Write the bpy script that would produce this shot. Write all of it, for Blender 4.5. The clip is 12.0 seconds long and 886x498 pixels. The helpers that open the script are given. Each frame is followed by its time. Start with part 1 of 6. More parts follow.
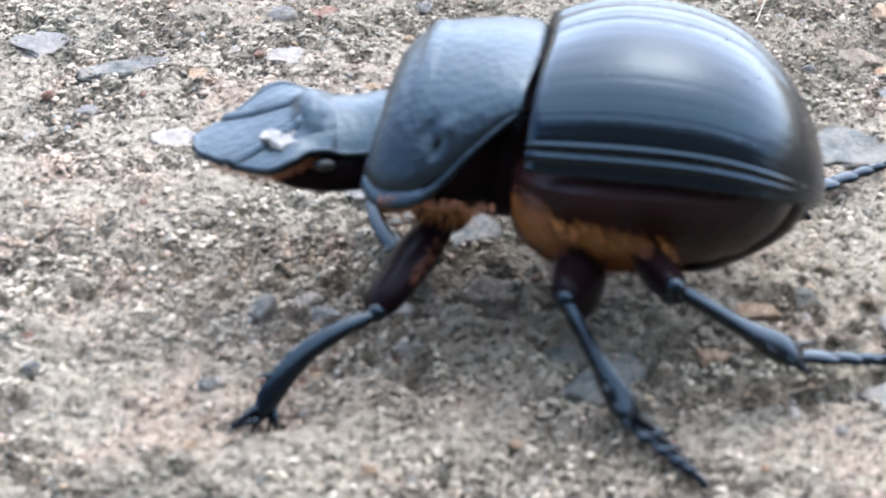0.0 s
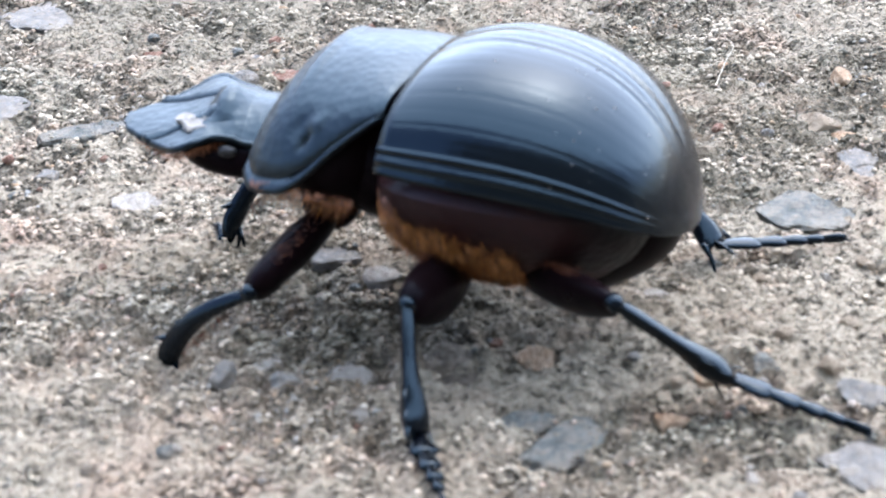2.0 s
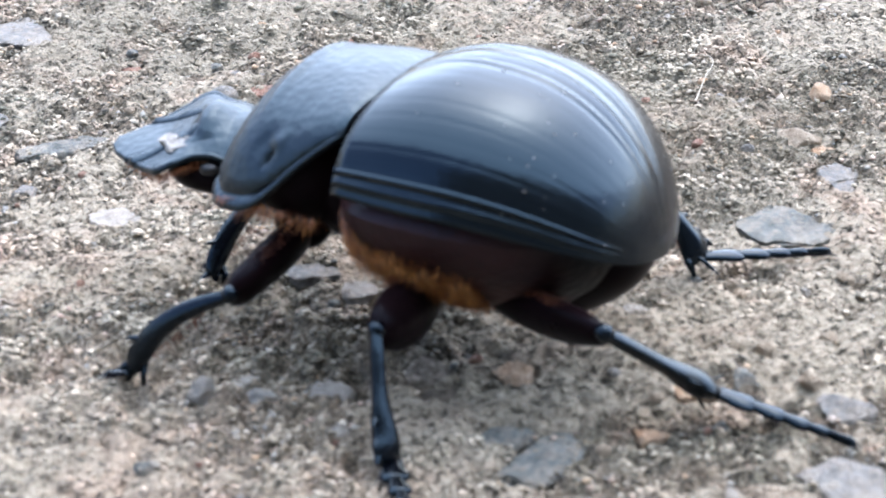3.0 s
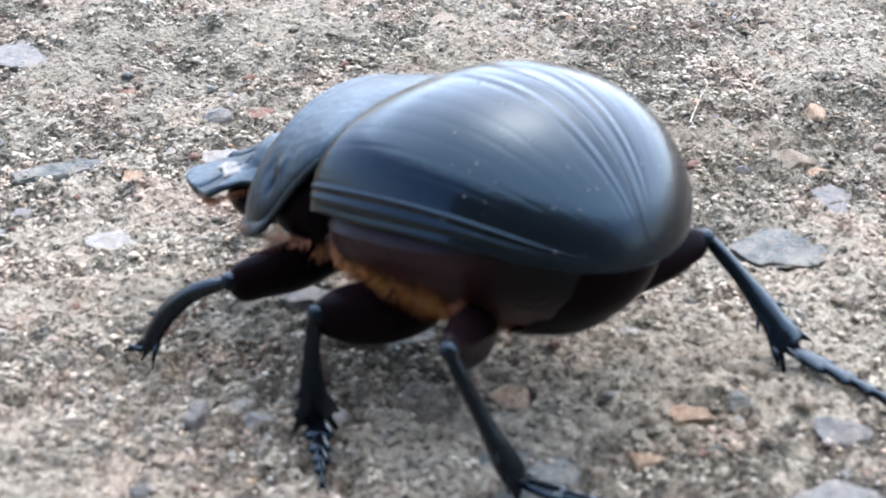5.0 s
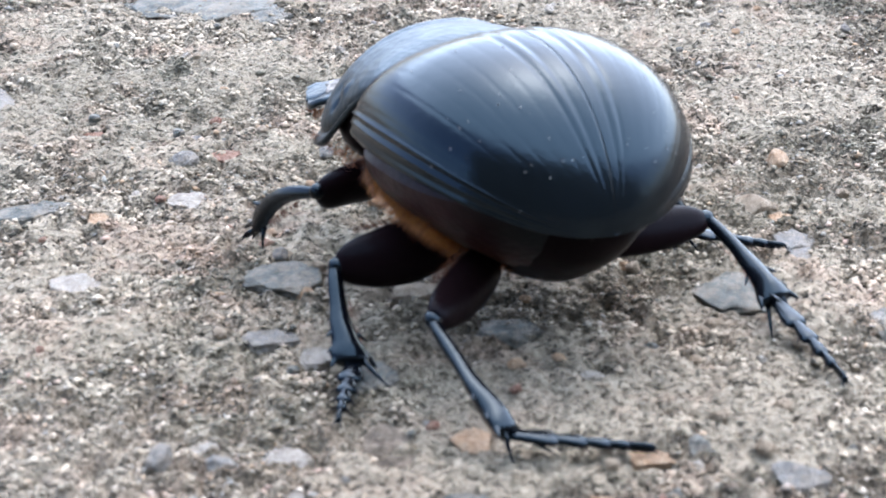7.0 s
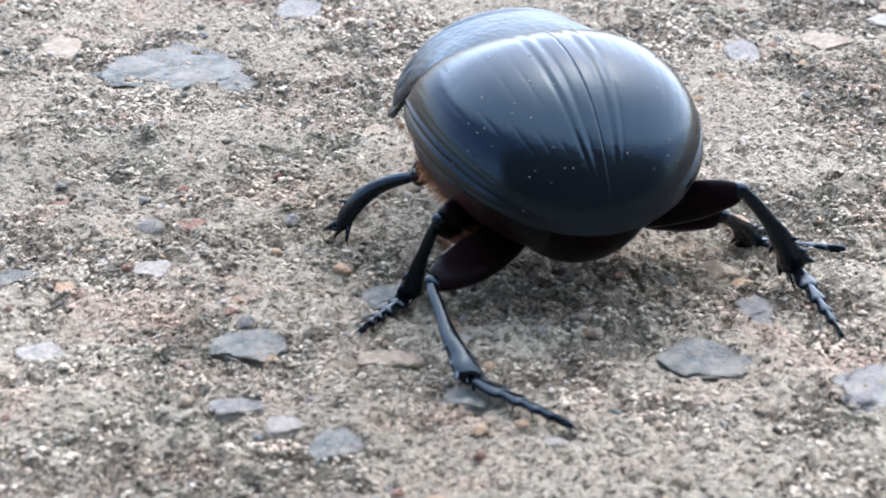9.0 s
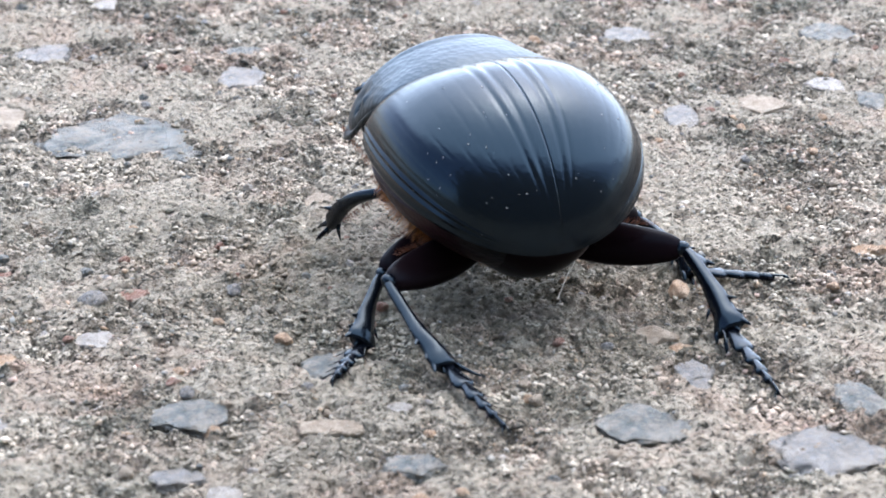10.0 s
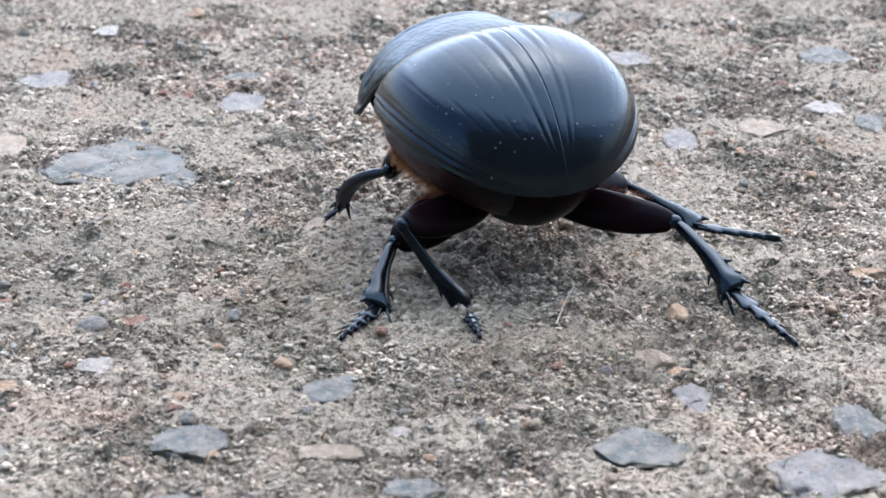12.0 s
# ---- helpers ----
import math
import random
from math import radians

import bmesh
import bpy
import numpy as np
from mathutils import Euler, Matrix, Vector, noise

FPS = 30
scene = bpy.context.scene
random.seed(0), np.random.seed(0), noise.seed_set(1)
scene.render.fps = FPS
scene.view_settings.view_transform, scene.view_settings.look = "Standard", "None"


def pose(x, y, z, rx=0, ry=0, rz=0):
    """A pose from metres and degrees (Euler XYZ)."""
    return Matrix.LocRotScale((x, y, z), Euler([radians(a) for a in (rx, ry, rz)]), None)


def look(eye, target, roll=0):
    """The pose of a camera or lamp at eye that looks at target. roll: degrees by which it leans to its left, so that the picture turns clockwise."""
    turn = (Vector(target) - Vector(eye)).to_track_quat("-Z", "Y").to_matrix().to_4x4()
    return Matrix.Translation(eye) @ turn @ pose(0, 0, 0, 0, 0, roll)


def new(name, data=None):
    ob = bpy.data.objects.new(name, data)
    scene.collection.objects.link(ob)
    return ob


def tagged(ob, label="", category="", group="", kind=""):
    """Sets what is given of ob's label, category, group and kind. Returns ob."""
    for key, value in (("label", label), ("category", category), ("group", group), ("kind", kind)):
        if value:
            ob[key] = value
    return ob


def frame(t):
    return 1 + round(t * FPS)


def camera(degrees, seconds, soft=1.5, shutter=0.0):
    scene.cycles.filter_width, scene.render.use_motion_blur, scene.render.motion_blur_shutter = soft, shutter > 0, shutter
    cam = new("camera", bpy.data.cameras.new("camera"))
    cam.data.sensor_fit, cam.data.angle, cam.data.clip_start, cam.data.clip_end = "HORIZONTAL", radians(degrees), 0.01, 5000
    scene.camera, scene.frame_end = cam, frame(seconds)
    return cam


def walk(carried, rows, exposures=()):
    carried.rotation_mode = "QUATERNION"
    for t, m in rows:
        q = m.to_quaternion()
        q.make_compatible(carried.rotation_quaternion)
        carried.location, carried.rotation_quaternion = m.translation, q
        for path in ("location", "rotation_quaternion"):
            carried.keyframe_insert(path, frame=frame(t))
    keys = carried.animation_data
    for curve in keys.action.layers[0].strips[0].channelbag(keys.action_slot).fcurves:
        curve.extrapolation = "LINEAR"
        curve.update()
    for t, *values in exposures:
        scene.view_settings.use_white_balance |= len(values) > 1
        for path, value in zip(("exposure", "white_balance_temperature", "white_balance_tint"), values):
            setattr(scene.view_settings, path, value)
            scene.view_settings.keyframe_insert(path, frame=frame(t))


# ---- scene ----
cam = camera(22.0, 12.0, soft=1.5, shutter=0.4)
cam.data.dof.use_dof = True
cam.data.dof.focus_distance = 0.154
cam.data.dof.aperture_fstop = 145.0
PATH = [
    (0, (0.00000, 0.00000, 0.05200), (0.00000, 0.13365, -0.01610), -0.73),
    (0.5, (0.00022, 0.00006, 0.05200), (0.00149, 0.13428, -0.01495), -0.46),
    (1, (0.00020, 0.00032, 0.05224), (0.00166, 0.13471, -0.01437), -0.49),
    (1.5, (0.00032, 0.00028, 0.05197), (0.00183, 0.13476, -0.01446), -0.49),
    (2, (0.00051, 0.00007, 0.05253), (0.00256, 0.13530, -0.01235), -0.45),
    (2.5, (0.00053, 0.00014, 0.05241), (0.00308, 0.13580, -0.01153), -0.38),
    (3, (0.00064, 0.00036, 0.05227), (0.00392, 0.13606, -0.01156), -0.28),
    (3.5, (0.00053, 0.00039, 0.05253), (0.00395, 0.13642, -0.01059), -0.28),
    (5.5, (0.00065, 0.00033, 0.05274), (0.00437, 0.13650, -0.01007), -0.31),
    (6, (0.00075, 0.00025, 0.05289), (0.00442, 0.13656, -0.00961), -0.34),
    (6.5, (0.00094, 0.00018, 0.05281), (0.00549, 0.13689, -0.00874), -0.13),
    (7, (0.00116, -0.00005, 0.05312), (0.00656, 0.13709, -0.00742), 0.14),
    (9, (0.00153, -0.00069, 0.05363), (0.00886, 0.13799, -0.00306), 0.23),
    (9.5, (0.00208, -0.00072, 0.05396), (0.01124, 0.13837, -0.00145), 0.17),
    (10, (0.00232, -0.00142, 0.05450), (0.01276, 0.13850, 0.00143), 0.07),
    (10.5, (0.00247, -0.00197, 0.05487), (0.01206, 0.13823, 0.00241), -0.19),
    (11, (0.00257, -0.00215, 0.05489), (0.01222, 0.13805, 0.00243), -0.14),
    (11.5, (0.00266, -0.00184, 0.05489), (0.01288, 0.13839, 0.00261), -0.03),
    (12, (0.00272, -0.00196, 0.05485), (0.01280, 0.13849, 0.00316), -0.19),
]
walk(cam, [(t, look(eye, target, roll)) for t, eye, target, roll in PATH], exposures=[(0.0, 2.15, 6020, 17), (7.0, 2.0, 6010, 17), (9.5, 1.91, 6010, 17), (12.0, 1.75, 6000, 17)])

# ---- light: open shade under a pale sky ----
SUN_UP, SUN_ROUND = 64.0, 30.0
world = bpy.data.worlds.new("sky")
scene.world = world
world.use_nodes = True
wn = world.node_tree.nodes
sky = wn.new("ShaderNodeTexSky")
sky.sky_type = "NISHITA"
sky.sun_disc = False
sky.sun_elevation = radians(SUN_UP)
sky.sun_rotation = radians(SUN_ROUND)
sky.dust_density = 3.0
wn["Background"].inputs["Strength"].default_value = 0.15
world.node_tree.links.new(sky.outputs["Color"], wn["Background"].inputs["Color"])
sun_data = bpy.data.lights.new("sun", "SUN")
sun_data.energy = 2.4
sun_data.angle = radians(124)
sun_data.color = (0.78, 0.93, 1.0)
sun = new("sun", sun_data)
sun_dir = Vector((math.sin(radians(SUN_ROUND)) * math.cos(radians(SUN_UP)), math.cos(radians(SUN_ROUND)) * math.cos(radians(SUN_UP)), math.sin(radians(SUN_UP))))
sun.matrix_basis = look(sun_dir * 5, (0, 0, 0))


# ---- materials ----
class Nodes:
    """A short hand for one node material."""

    def __init__(self, name):
        self.mat = bpy.data.materials.new(name)
        self.mat.use_nodes = True
        self.tree = self.mat.node_tree
        self.bsdf = self.tree.nodes["Principled BSDF"]
        self.place = self.add("ShaderNodeTexCoord").outputs["Object"]

    def add(self, kind):
        node = self.tree.nodes.new(kind)
        return node

    def link(self, a, b):
        self.tree.links.new(a, b)

    def noise(self, scale, detail=4.0, rough=0.55, distortion=0.0):
        n = self.tree.nodes.new("ShaderNodeTexNoise")
        n.inputs["Scale"].default_value = scale
        n.inputs["Detail"].default_value = detail
        n.inputs["Roughness"].default_value = rough
        n.inputs["Distortion"].default_value = distortion
        self.link(self.place, n.inputs["Vector"])
        return n.outputs["Fac"]

    def cells(self, scale, what="Color"):
        n = self.tree.nodes.new("ShaderNodeTexVoronoi")
        n.inputs["Scale"].default_value = scale
        self.link(self.place, n.inputs["Vector"])
        return n.outputs[what]

    def ramp(self, fac, stops):
        n = self.tree.nodes.new("ShaderNodeValToRGB")
        while len(n.color_ramp.elements) < len(stops):
            n.color_ramp.elements.new(0.5)
        for e, (at, colour) in zip(n.color_ramp.elements, stops):
            e.position = at
            e.color = (*colour, 1.0) if isinstance(colour, tuple) else (colour, colour, colour, 1.0)
        self.link(fac, n.inputs["Fac"])
        return n.outputs["Color"]

    def mix(self, fac, a, b, blend="MIX"):
        n = self.tree.nodes.new("ShaderNodeMix")
        n.data_type = "RGBA"
        n.blend_type = blend
        for socket, value in ((n.inputs[0], fac), (n.inputs[6], a), (n.inputs[7], b)):
            if isinstance(value, (int, float)):
                socket.default_value = value if socket == n.inputs[0] else (value, value, value, 1.0)
            elif isinstance(value, tuple):
                socket.default_value = (*value, 1.0)
            else:
                self.link(value, socket)
        return n.outputs[2]

    def red(self, colour):
        n = self.tree.nodes.new("ShaderNodeSeparateColor")
        self.link(colour, n.inputs["Color"])
        return n.outputs["Red"]

    def bump(self, height, distance, strength=1.0, normal=None):
        n = self.tree.nodes.new("ShaderNodeBump")
        n.inputs["Distance"].default_value = distance
        n.inputs["Strength"].default_value = strength
        self.link(height, n.inputs["Height"])
        if normal is not None:
            self.link(normal, n.inputs["Normal"])
        return n.outputs["Normal"]

    def put(self, socket, value):
        s = self.bsdf.inputs[socket]
        if isinstance(value, (int, float)):
            s.default_value = value
        elif isinstance(value, tuple):
            s.default_value = (*value, 1.0)
        else:
            self.link(value, s)
        return self


# Ground stains; those along the beetle's way also paint in some of its shadow.
STAINS_AND_SHADE = [(-0.0145, 0.0915, 0.008, (0.56, 0.47, 0.36), 0.25), (0.003, 0.110, 0.014, (0.13, 0.118, 0.084), 0.25), (0.005, 0.096, 0.019, (0.18, 0.136, 0.092), 0.18), (0.004, 0.138, 0.011, (0.15, 0.132, 0.087), 0.5), (-0.016, 0.146, 0.011, (0.14, 0.128, 0.092), 0.4), (0.020, 0.128, 0.011, (0.15, 0.132, 0.087), 0.45)]


def stained_and_shaded(n, col):
    """Damp brown and mossy patches with ragged edges; some also paint the beetle's shadow."""
    for x, y, size, tone, depth in STAINS_AND_SHADE:
        move = n.add("ShaderNodeVectorMath")
        move.operation = "DISTANCE"
        n.link(n.place, move.inputs[0])
        move.inputs[1].default_value = (x, y, 0.0)
        reach = n.add("ShaderNodeMath")
        reach.operation = "MULTIPLY_ADD"
        n.link(n.noise(140, 8, 0.75), reach.inputs[0])
        reach.inputs[1].default_value = -size * 2.6
        n.link(move.outputs["Value"], reach.inputs[2])
        share = n.add("ShaderNodeMapRange")
        n.link(reach.outputs[0], share.inputs["Value"])
        share.inputs["From Min"].default_value = -size * 1.1
        share.inputs["From Max"].default_value = size * 0.1
        share.inputs["To Min"].default_value = depth
        share.inputs["To Max"].default_value = 0.0
        col = n.mix(share.outputs[0], col, tone)
    return col


def patches(n, col, crusted=None):
    """Mossy grey, pale and pinkish patches, the same on the sheet and on its grit; crusted is the share of bare crust."""
    damp = n.ramp(n.mix(0.45, n.noise(62, 4, 0.6), n.noise(190, 8, 0.78)), [(0.475, 0.0), (0.57, 0.70)])
    col = n.mix(n.red(damp), col, n.ramp(n.noise(2300, 4, 0.7), [(0.36, (0.030, 0.030, 0.021)), (0.50, (0.12, 0.115, 0.082)), (0.64, (0.36, 0.335, 0.245))]))
    pale = n.ramp(n.mix(0.5, n.noise(85, 4, 0.6, 0.8), n.noise(270, 7, 0.72, 0.8)), [(0.475, 0.0), (0.535, 0.85)])
    cream = n.ramp(n.noise(1900, 5, 0.72), [(0.36, (0.25, 0.212, 0.154)), (0.47, (0.44, 0.370, 0.272)), (0.62, (0.56, 0.475, 0.358))])
    if crusted is None:
        col = n.mix(n.red(pale), col, cream)
    else:
        col = n.mix(n.red(n.ramp(pale, [(0.0, 0.0), (1.0, 0.45)])), col, cream)
        col = n.mix(n.red(n.ramp(crusted, [(0.15, 0.0), (0.85, 0.85)])), col, cream)
    pink = n.ramp(n.noise(110, 6, 0.7, 1.0), [(0.51, 0.0), (0.64, 0.38)])
    return n.mix(n.red(pink), col, (0.55, 0.36, 0.255))


def ground_material():
    n = Nodes("gritty_concrete")
    big = n.noise(60, 5, 0.6)
    base = n.ramp(big, [(0.32, (0.137, 0.105, 0.071)), (0.5, (0.236, 0.181, 0.125)), (0.68, (0.365, 0.289, 0.207))])
    tone = [(0.10, (0.023, 0.020, 0.014)), (0.30, (0.129, 0.105, 0.072)), (0.55, (0.304, 0.242, 0.173)), (0.80, (0.410, 0.334, 0.251)), (0.95, (0.502, 0.418, 0.319))]
    crumb = n.mix(0.5, n.ramp(n.red(n.cells(3700)), tone), n.ramp(n.red(n.cells(1900)), tone))
    crumb = n.mix(0.45, crumb, n.ramp(n.noise(1250, 6, 0.68, 0.5), [(0.38, (0.023, 0.020, 0.014)), (0.47, (0.152, 0.120, 0.082)), (0.54, (0.319, 0.255, 0.186)), (0.64, (0.502, 0.414, 0.315))]))
    attribute = n.add("ShaderNodeAttribute")
    attribute.attribute_name = "crust"
    crusted = attribute.outputs["Fac"]
    col = patches(n, n.mix(0.68, base, crumb), crusted)
    joint = n.ramp(n.mix(0.5, n.cells(3700, "Distance"), n.noise(2600, 4, 0.7)), [(0.51, 0.0), (0.61, 0.72)])
    col = n.mix(n.mix(crusted, joint, (0.12, 0.12, 0.12)), col, (0.045, 0.039, 0.028))
    pit = n.ramp(n.noise(1900, 5, 0.7, 0.6), [(0.37, 0.95), (0.45, 0.0)])
    col = n.mix(n.red(pit), col, (0.035, 0.03, 0.02))
    n.put("Base Color", stained_and_shaded(n, col)).put("Roughness", 0.93)
    relief = n.bump(n.noise(1700, 8, 0.78), 0.0012, 1.0)
    relief = n.bump(n.cells(2600, "Distance"), 0.0003, 0.8, relief)
    n.put("Normal", relief).put("Specular IOR Level", 0.25)
    return n.mat


def grain_material():
    n = Nodes("loose_grit")
    island = n.tree.nodes.new("ShaderNodeNewGeometry").outputs["Random Per Island"]
    col = n.ramp(island, [(0.0, (0.028, 0.024, 0.017)), (0.20, (0.110, 0.090, 0.063)), (0.42, (0.221, 0.177, 0.124)), (0.66, (0.350, 0.281, 0.204)), (0.76, (0.331, 0.221, 0.133)), (0.81, (0.368, 0.258, 0.198)), (0.86, (0.212, 0.201, 0.179)), (0.96, (0.497, 0.423, 0.336))])
    n.tree.nodes[-1].color_ramp.interpolation = "CONSTANT"
    n.put("Base Color", stained_and_shaded(n, patches(n, col))).put("Roughness", 0.85).put("Specular IOR Level", 0.3)
    n.put("Normal", n.bump(n.noise(5000, 4, 0.7), 0.0001, 0.8))
    return n.mat


def stone_material(name, dark, light, vein, gloss=0.6, dusty=0.4, film_most=0.5):
    n = Nodes(name)
    col = n.ramp(n.noise(420, 6, 0.65, 0.6), [(0.36, dark), (0.64, light)])
    col = n.mix(n.red(n.ramp(n.noise(160, 4, 0.6, 2.0), [(0.55, 0.0), (0.7, 0.75)])), col, vein)
    specks = n.ramp(n.red(n.cells(2600)), [(0.86, 0.0), (0.9, 0.5)])
    col = n.mix(n.red(specks), col, light)
    film = n.ramp(n.noise(300, 6, 0.7, 0.6), [(0.46, 0.0), (0.64, film_most)])
    col = n.mix(n.red(film), col, n.mix(n.noise(1300, 6, 0.7), (0.10, 0.085, 0.06), (0.60, 0.49, 0.365)))
    dust = n.ramp(n.noise(1500, 8, 0.8), [(0.46, 0.0), (0.55, dusty)])
    col = n.mix(n.red(dust), col, n.mix(n.noise(3200, 3, 0.7), (0.16, 0.13, 0.092), (0.62, 0.50, 0.38)))
    n.put("Base Color", col).put("Roughness", min(1.0, gloss + 0.2)).put("Specular IOR Level", 0.2)
    n.put("Normal", n.bump(n.noise(1800, 8, 0.8), 0.0008, 1.0))
    return n.mat


def cuticle_material(name, tint, gloss, punctures, ior=1.75, coat=0.35, tail=None, low=None):
    n = Nodes(name)
    blotch = n.noise(300, 4)
    col = n.mix(n.red(n.ramp(blotch, [(0.4, 0.0), (0.75, 0.7)])), tint, tuple(c * 1.7 for c in tint))
    if low:
        part_z = n.add("ShaderNodeSeparateXYZ")
        n.link(n.place, part_z.inputs[0])
        share = n.add("ShaderNodeMapRange")
        n.link(part_z.outputs["Z"], share.inputs["Value"])
        share.inputs["From Min"].default_value, share.inputs["From Max"].default_value = -0.0060, -0.0030
        col = n.mix(share.outputs[0], low, col)
    if tail:
        part_x = n.add("ShaderNodeSeparateXYZ")
        n.link(n.place, part_x.inputs[0])
        share = n.add("ShaderNodeMapRange")
        n.link(part_x.outputs["X"], share.inputs["Value"])
        share.inputs["From Min"].default_value, share.inputs["From Max"].default_value = -0.0125, -0.0095
        col = n.mix(share.outputs[0], tail, col)
    dust = n.ramp(n.noise(1500, 3, 0.6), [(0.70, 0.0), (0.76, 0.05)])
    col = n.mix(n.red(dust), col, (0.16, 0.15, 0.13))
    n.put("Base Color", col).put("IOR", ior).put("Specular Tint", (0.58, 0.83, 1.0)).put("Coat Weight", coat).put("Coat Roughness", gloss * 0.6)
    n.put("Roughness", n.red(n.ramp(n.noise(700, 4), [(0.3, gloss * 0.9), (0.7, min(1.0, gloss * 1.15))])))
    bump = n.bump(n.noise(2300, 3), 0.00004, 0.35)
    if punctures:
        bump = n.bump(n.cells(2100, "Distance"), 0.00016, punctures, bump)
    n.put("Normal", bump)
    return n.mat


def plain_material(name, a, b, scale, rough, distance=0.0001):
    n = Nodes(name)
    n.put("Base Color", n.ramp(n.noise(scale, 4), [(0.3, a), (0.7, b)])).put("Roughness", rough)
    n.put("Normal", n.bump(n.noise(scale * 3, 3), distance, 0.6))
    return n.mat


def hair_material(name, a, b):
    n = Nodes(name)
    island = n.tree.nodes.new("ShaderNodeNewGeometry").outputs["Random Per Island"]
    n.put("Base Color", n.ramp(island, [(0.0, a), (1.0, b)])).put("Roughness", 0.5)
    return n.mat


GROUND = ground_material()
GRIT = grain_material()
SLATE = stone_material("blue_grey_slate", (0.092, 0.099, 0.092), (0.250, 0.262, 0.240), (0.30, 0.285, 0.24))
LILAC = stone_material("lilac_grey_stone", (0.170, 0.164, 0.152), (0.372, 0.352, 0.325), (0.340, 0.300, 0.250))
PALE = stone_material("whitish_quartz", (0.300, 0.262, 0.218), (0.575, 0.516, 0.442), (0.403, 0.315, 0.227), 0.5, 0.25, 0.2)
OCHRE = stone_material("ochre_stone", (0.344, 0.197, 0.102), (0.640, 0.459, 0.303), (0.574, 0.463, 0.353), 0.55, 0.3, 0.2)
RUST = stone_material("reddish_chip", (0.187, 0.085, 0.056), (0.425, 0.246, 0.174), (0.476, 0.340, 0.255), 0.6, 0.3, 0.25)
BROWN = stone_material("brown_stone", (0.085, 0.066, 0.048), (0.23, 0.18, 0.132), (0.27, 0.215, 0.158))
BEIGE = stone_material("beige_stone", (0.273, 0.206, 0.138), (0.538, 0.433, 0.318), (0.605, 0.513, 0.420), 0.6, 0.3, 0.25)
ELYTRON = cuticle_material("black_wing_case", (0.0010, 0.0013, 0.0022), 0.20, 0.0, 1.39, 0.0)
SHIELD = cuticle_material("black_finely_pitted_shell", (0.0020, 0.0025, 0.0035), 0.38, 0.22, 1.50, 0.0)
LEG = cuticle_material("glossy_black_leg", (0.0012, 0.0015, 0.0025), 0.22, 0.0, 1.32, 0.0)
THIGH = cuticle_material("brown_black_thigh", (0.0038, 0.0019, 0.0023), 0.30, 0.0, 1.10, 0.0)
BELLY = cuticle_material("dark_red_brown_belly", (0.017, 0.0065, 0.0062), 0.4, 0.2, 1.25, 0.0, tail=(0.002, 0.0013, 0.0014), low=(0.060, 0.020, 0.011))
HAIR = hair_material("orange_hair", (0.12, 0.038, 0.011), (0.51, 0.20, 0.043))
AMBER_HAIR = hair_material("amber_hair", (0.085, 0.026, 0.010), (0.34, 0.125, 0.032))
RUST_HAIR = hair_material("rust_red_hair", (0.14, 0.042, 0.018), (0.42, 0.17, 0.07))
BROWN_HAIR = hair_material("rusty_brown_hair", (0.05, 0.016, 0.008), (0.22, 0.075, 0.03))
SPECK = plain_material("white_crumb", (0.10, 0.094, 0.085), (0.29, 0.272, 0.248), 2600, 0.9)
FIBRE = plain_material("dry_fibre", (0.26, 0.23, 0.17), (0.42, 0.37, 0.28), 900, 0.8)
BLOCK_DARK = plain_material("dark_block_grey", (0.05, 0.053, 0.046), (0.085, 0.083, 0.072), 6, 0.9, 0.002)
EYE = plain_material("dark_eye", (0.004, 0.004, 0.004), (0.01, 0.01, 0.01), 800, 0.55, 0.00002)


# ---- where the single stones lie, in metres ----
STONES = []


def flake(x, y, long, wide, turn, thick, material, label, name="stone_flake"):
    STONES.append((True, x, y, long, wide, turn, thick, material, label, name))


def pebble(x, y, size, wide, turn, material, label, name="pebble"):
    STONES.append((False, x, y, size, wide, turn, 0.0, material, label, name))


flake(-0.0101, 0.1685, 0.0109, 0.0109, 4, 0.0009, SLATE, "large blue-grey slate flake with a broken dark edge")
flake(-0.0054, 0.1639, 0.0037, 0.0035, 12, 0.0009, SLATE, "narrow slate sliver beside a larger flake")
flake(-0.0032, 0.1167, 0.0044, 0.0043, 0, 0.0009, SLATE, "blue-grey slate flake bedded flat in the concrete")
flake(0.0052, 0.1230, 0.0041, 0.0044, 8, 0.0009, SLATE, "blue-grey slate flake bedded flat in the concrete")
flake(0.0015, 0.1039, 0.0036, 0.0039, -15, 0.0009, SLATE, "blue-grey slate flake bedded flat in the concrete")
flake(0.0515, 0.1943, 0.0060, 0.0071, -6, 0.0009, SLATE, "blue-grey slate flake bedded flat in the concrete")
flake(-0.0007, 0.1921, 0.0043, 0.0031, 0, 0.0009, SLATE, "thin grey slate sliver in the concrete")
flake(0.0338, 0.1951, 0.0051, 0.0056, 0, 0.0009, LILAC, "lilac-grey stone worn flush with the concrete")
flake(-0.0246, 0.1304, 0.0035, 0.0045, 10, 0.0009, LILAC, "lilac-grey stone worn flush with the concrete")
flake(-0.0187, 0.1263, 0.0058, 0.0026, 24, 0.0009, SLATE, "long narrow slate edge standing out of the grit")
pebble(-0.0099, 0.1337, 0.0017, 0.0012, 0, LILAC, "pale blue-grey pebble on the grit")
pebble(-0.0203, 0.1198, 0.0014, 0.0014, 10, LILAC, "small grey pebble on the grit")
flake(-0.0148, 0.1158, 0.0032, 0.0032, -4, 0.0009, PALE, "whitish flat quartz chip on the grit")
flake(-0.0144, 0.1251, 0.0018, 0.0021, 5, 0.0009, OCHRE, "small ochre stone chip on the grit")
flake(-0.0073, 0.1352, 0.0020, 0.0020, -8, 0.0009, RUST, "reddish stone chip with a dark underside")
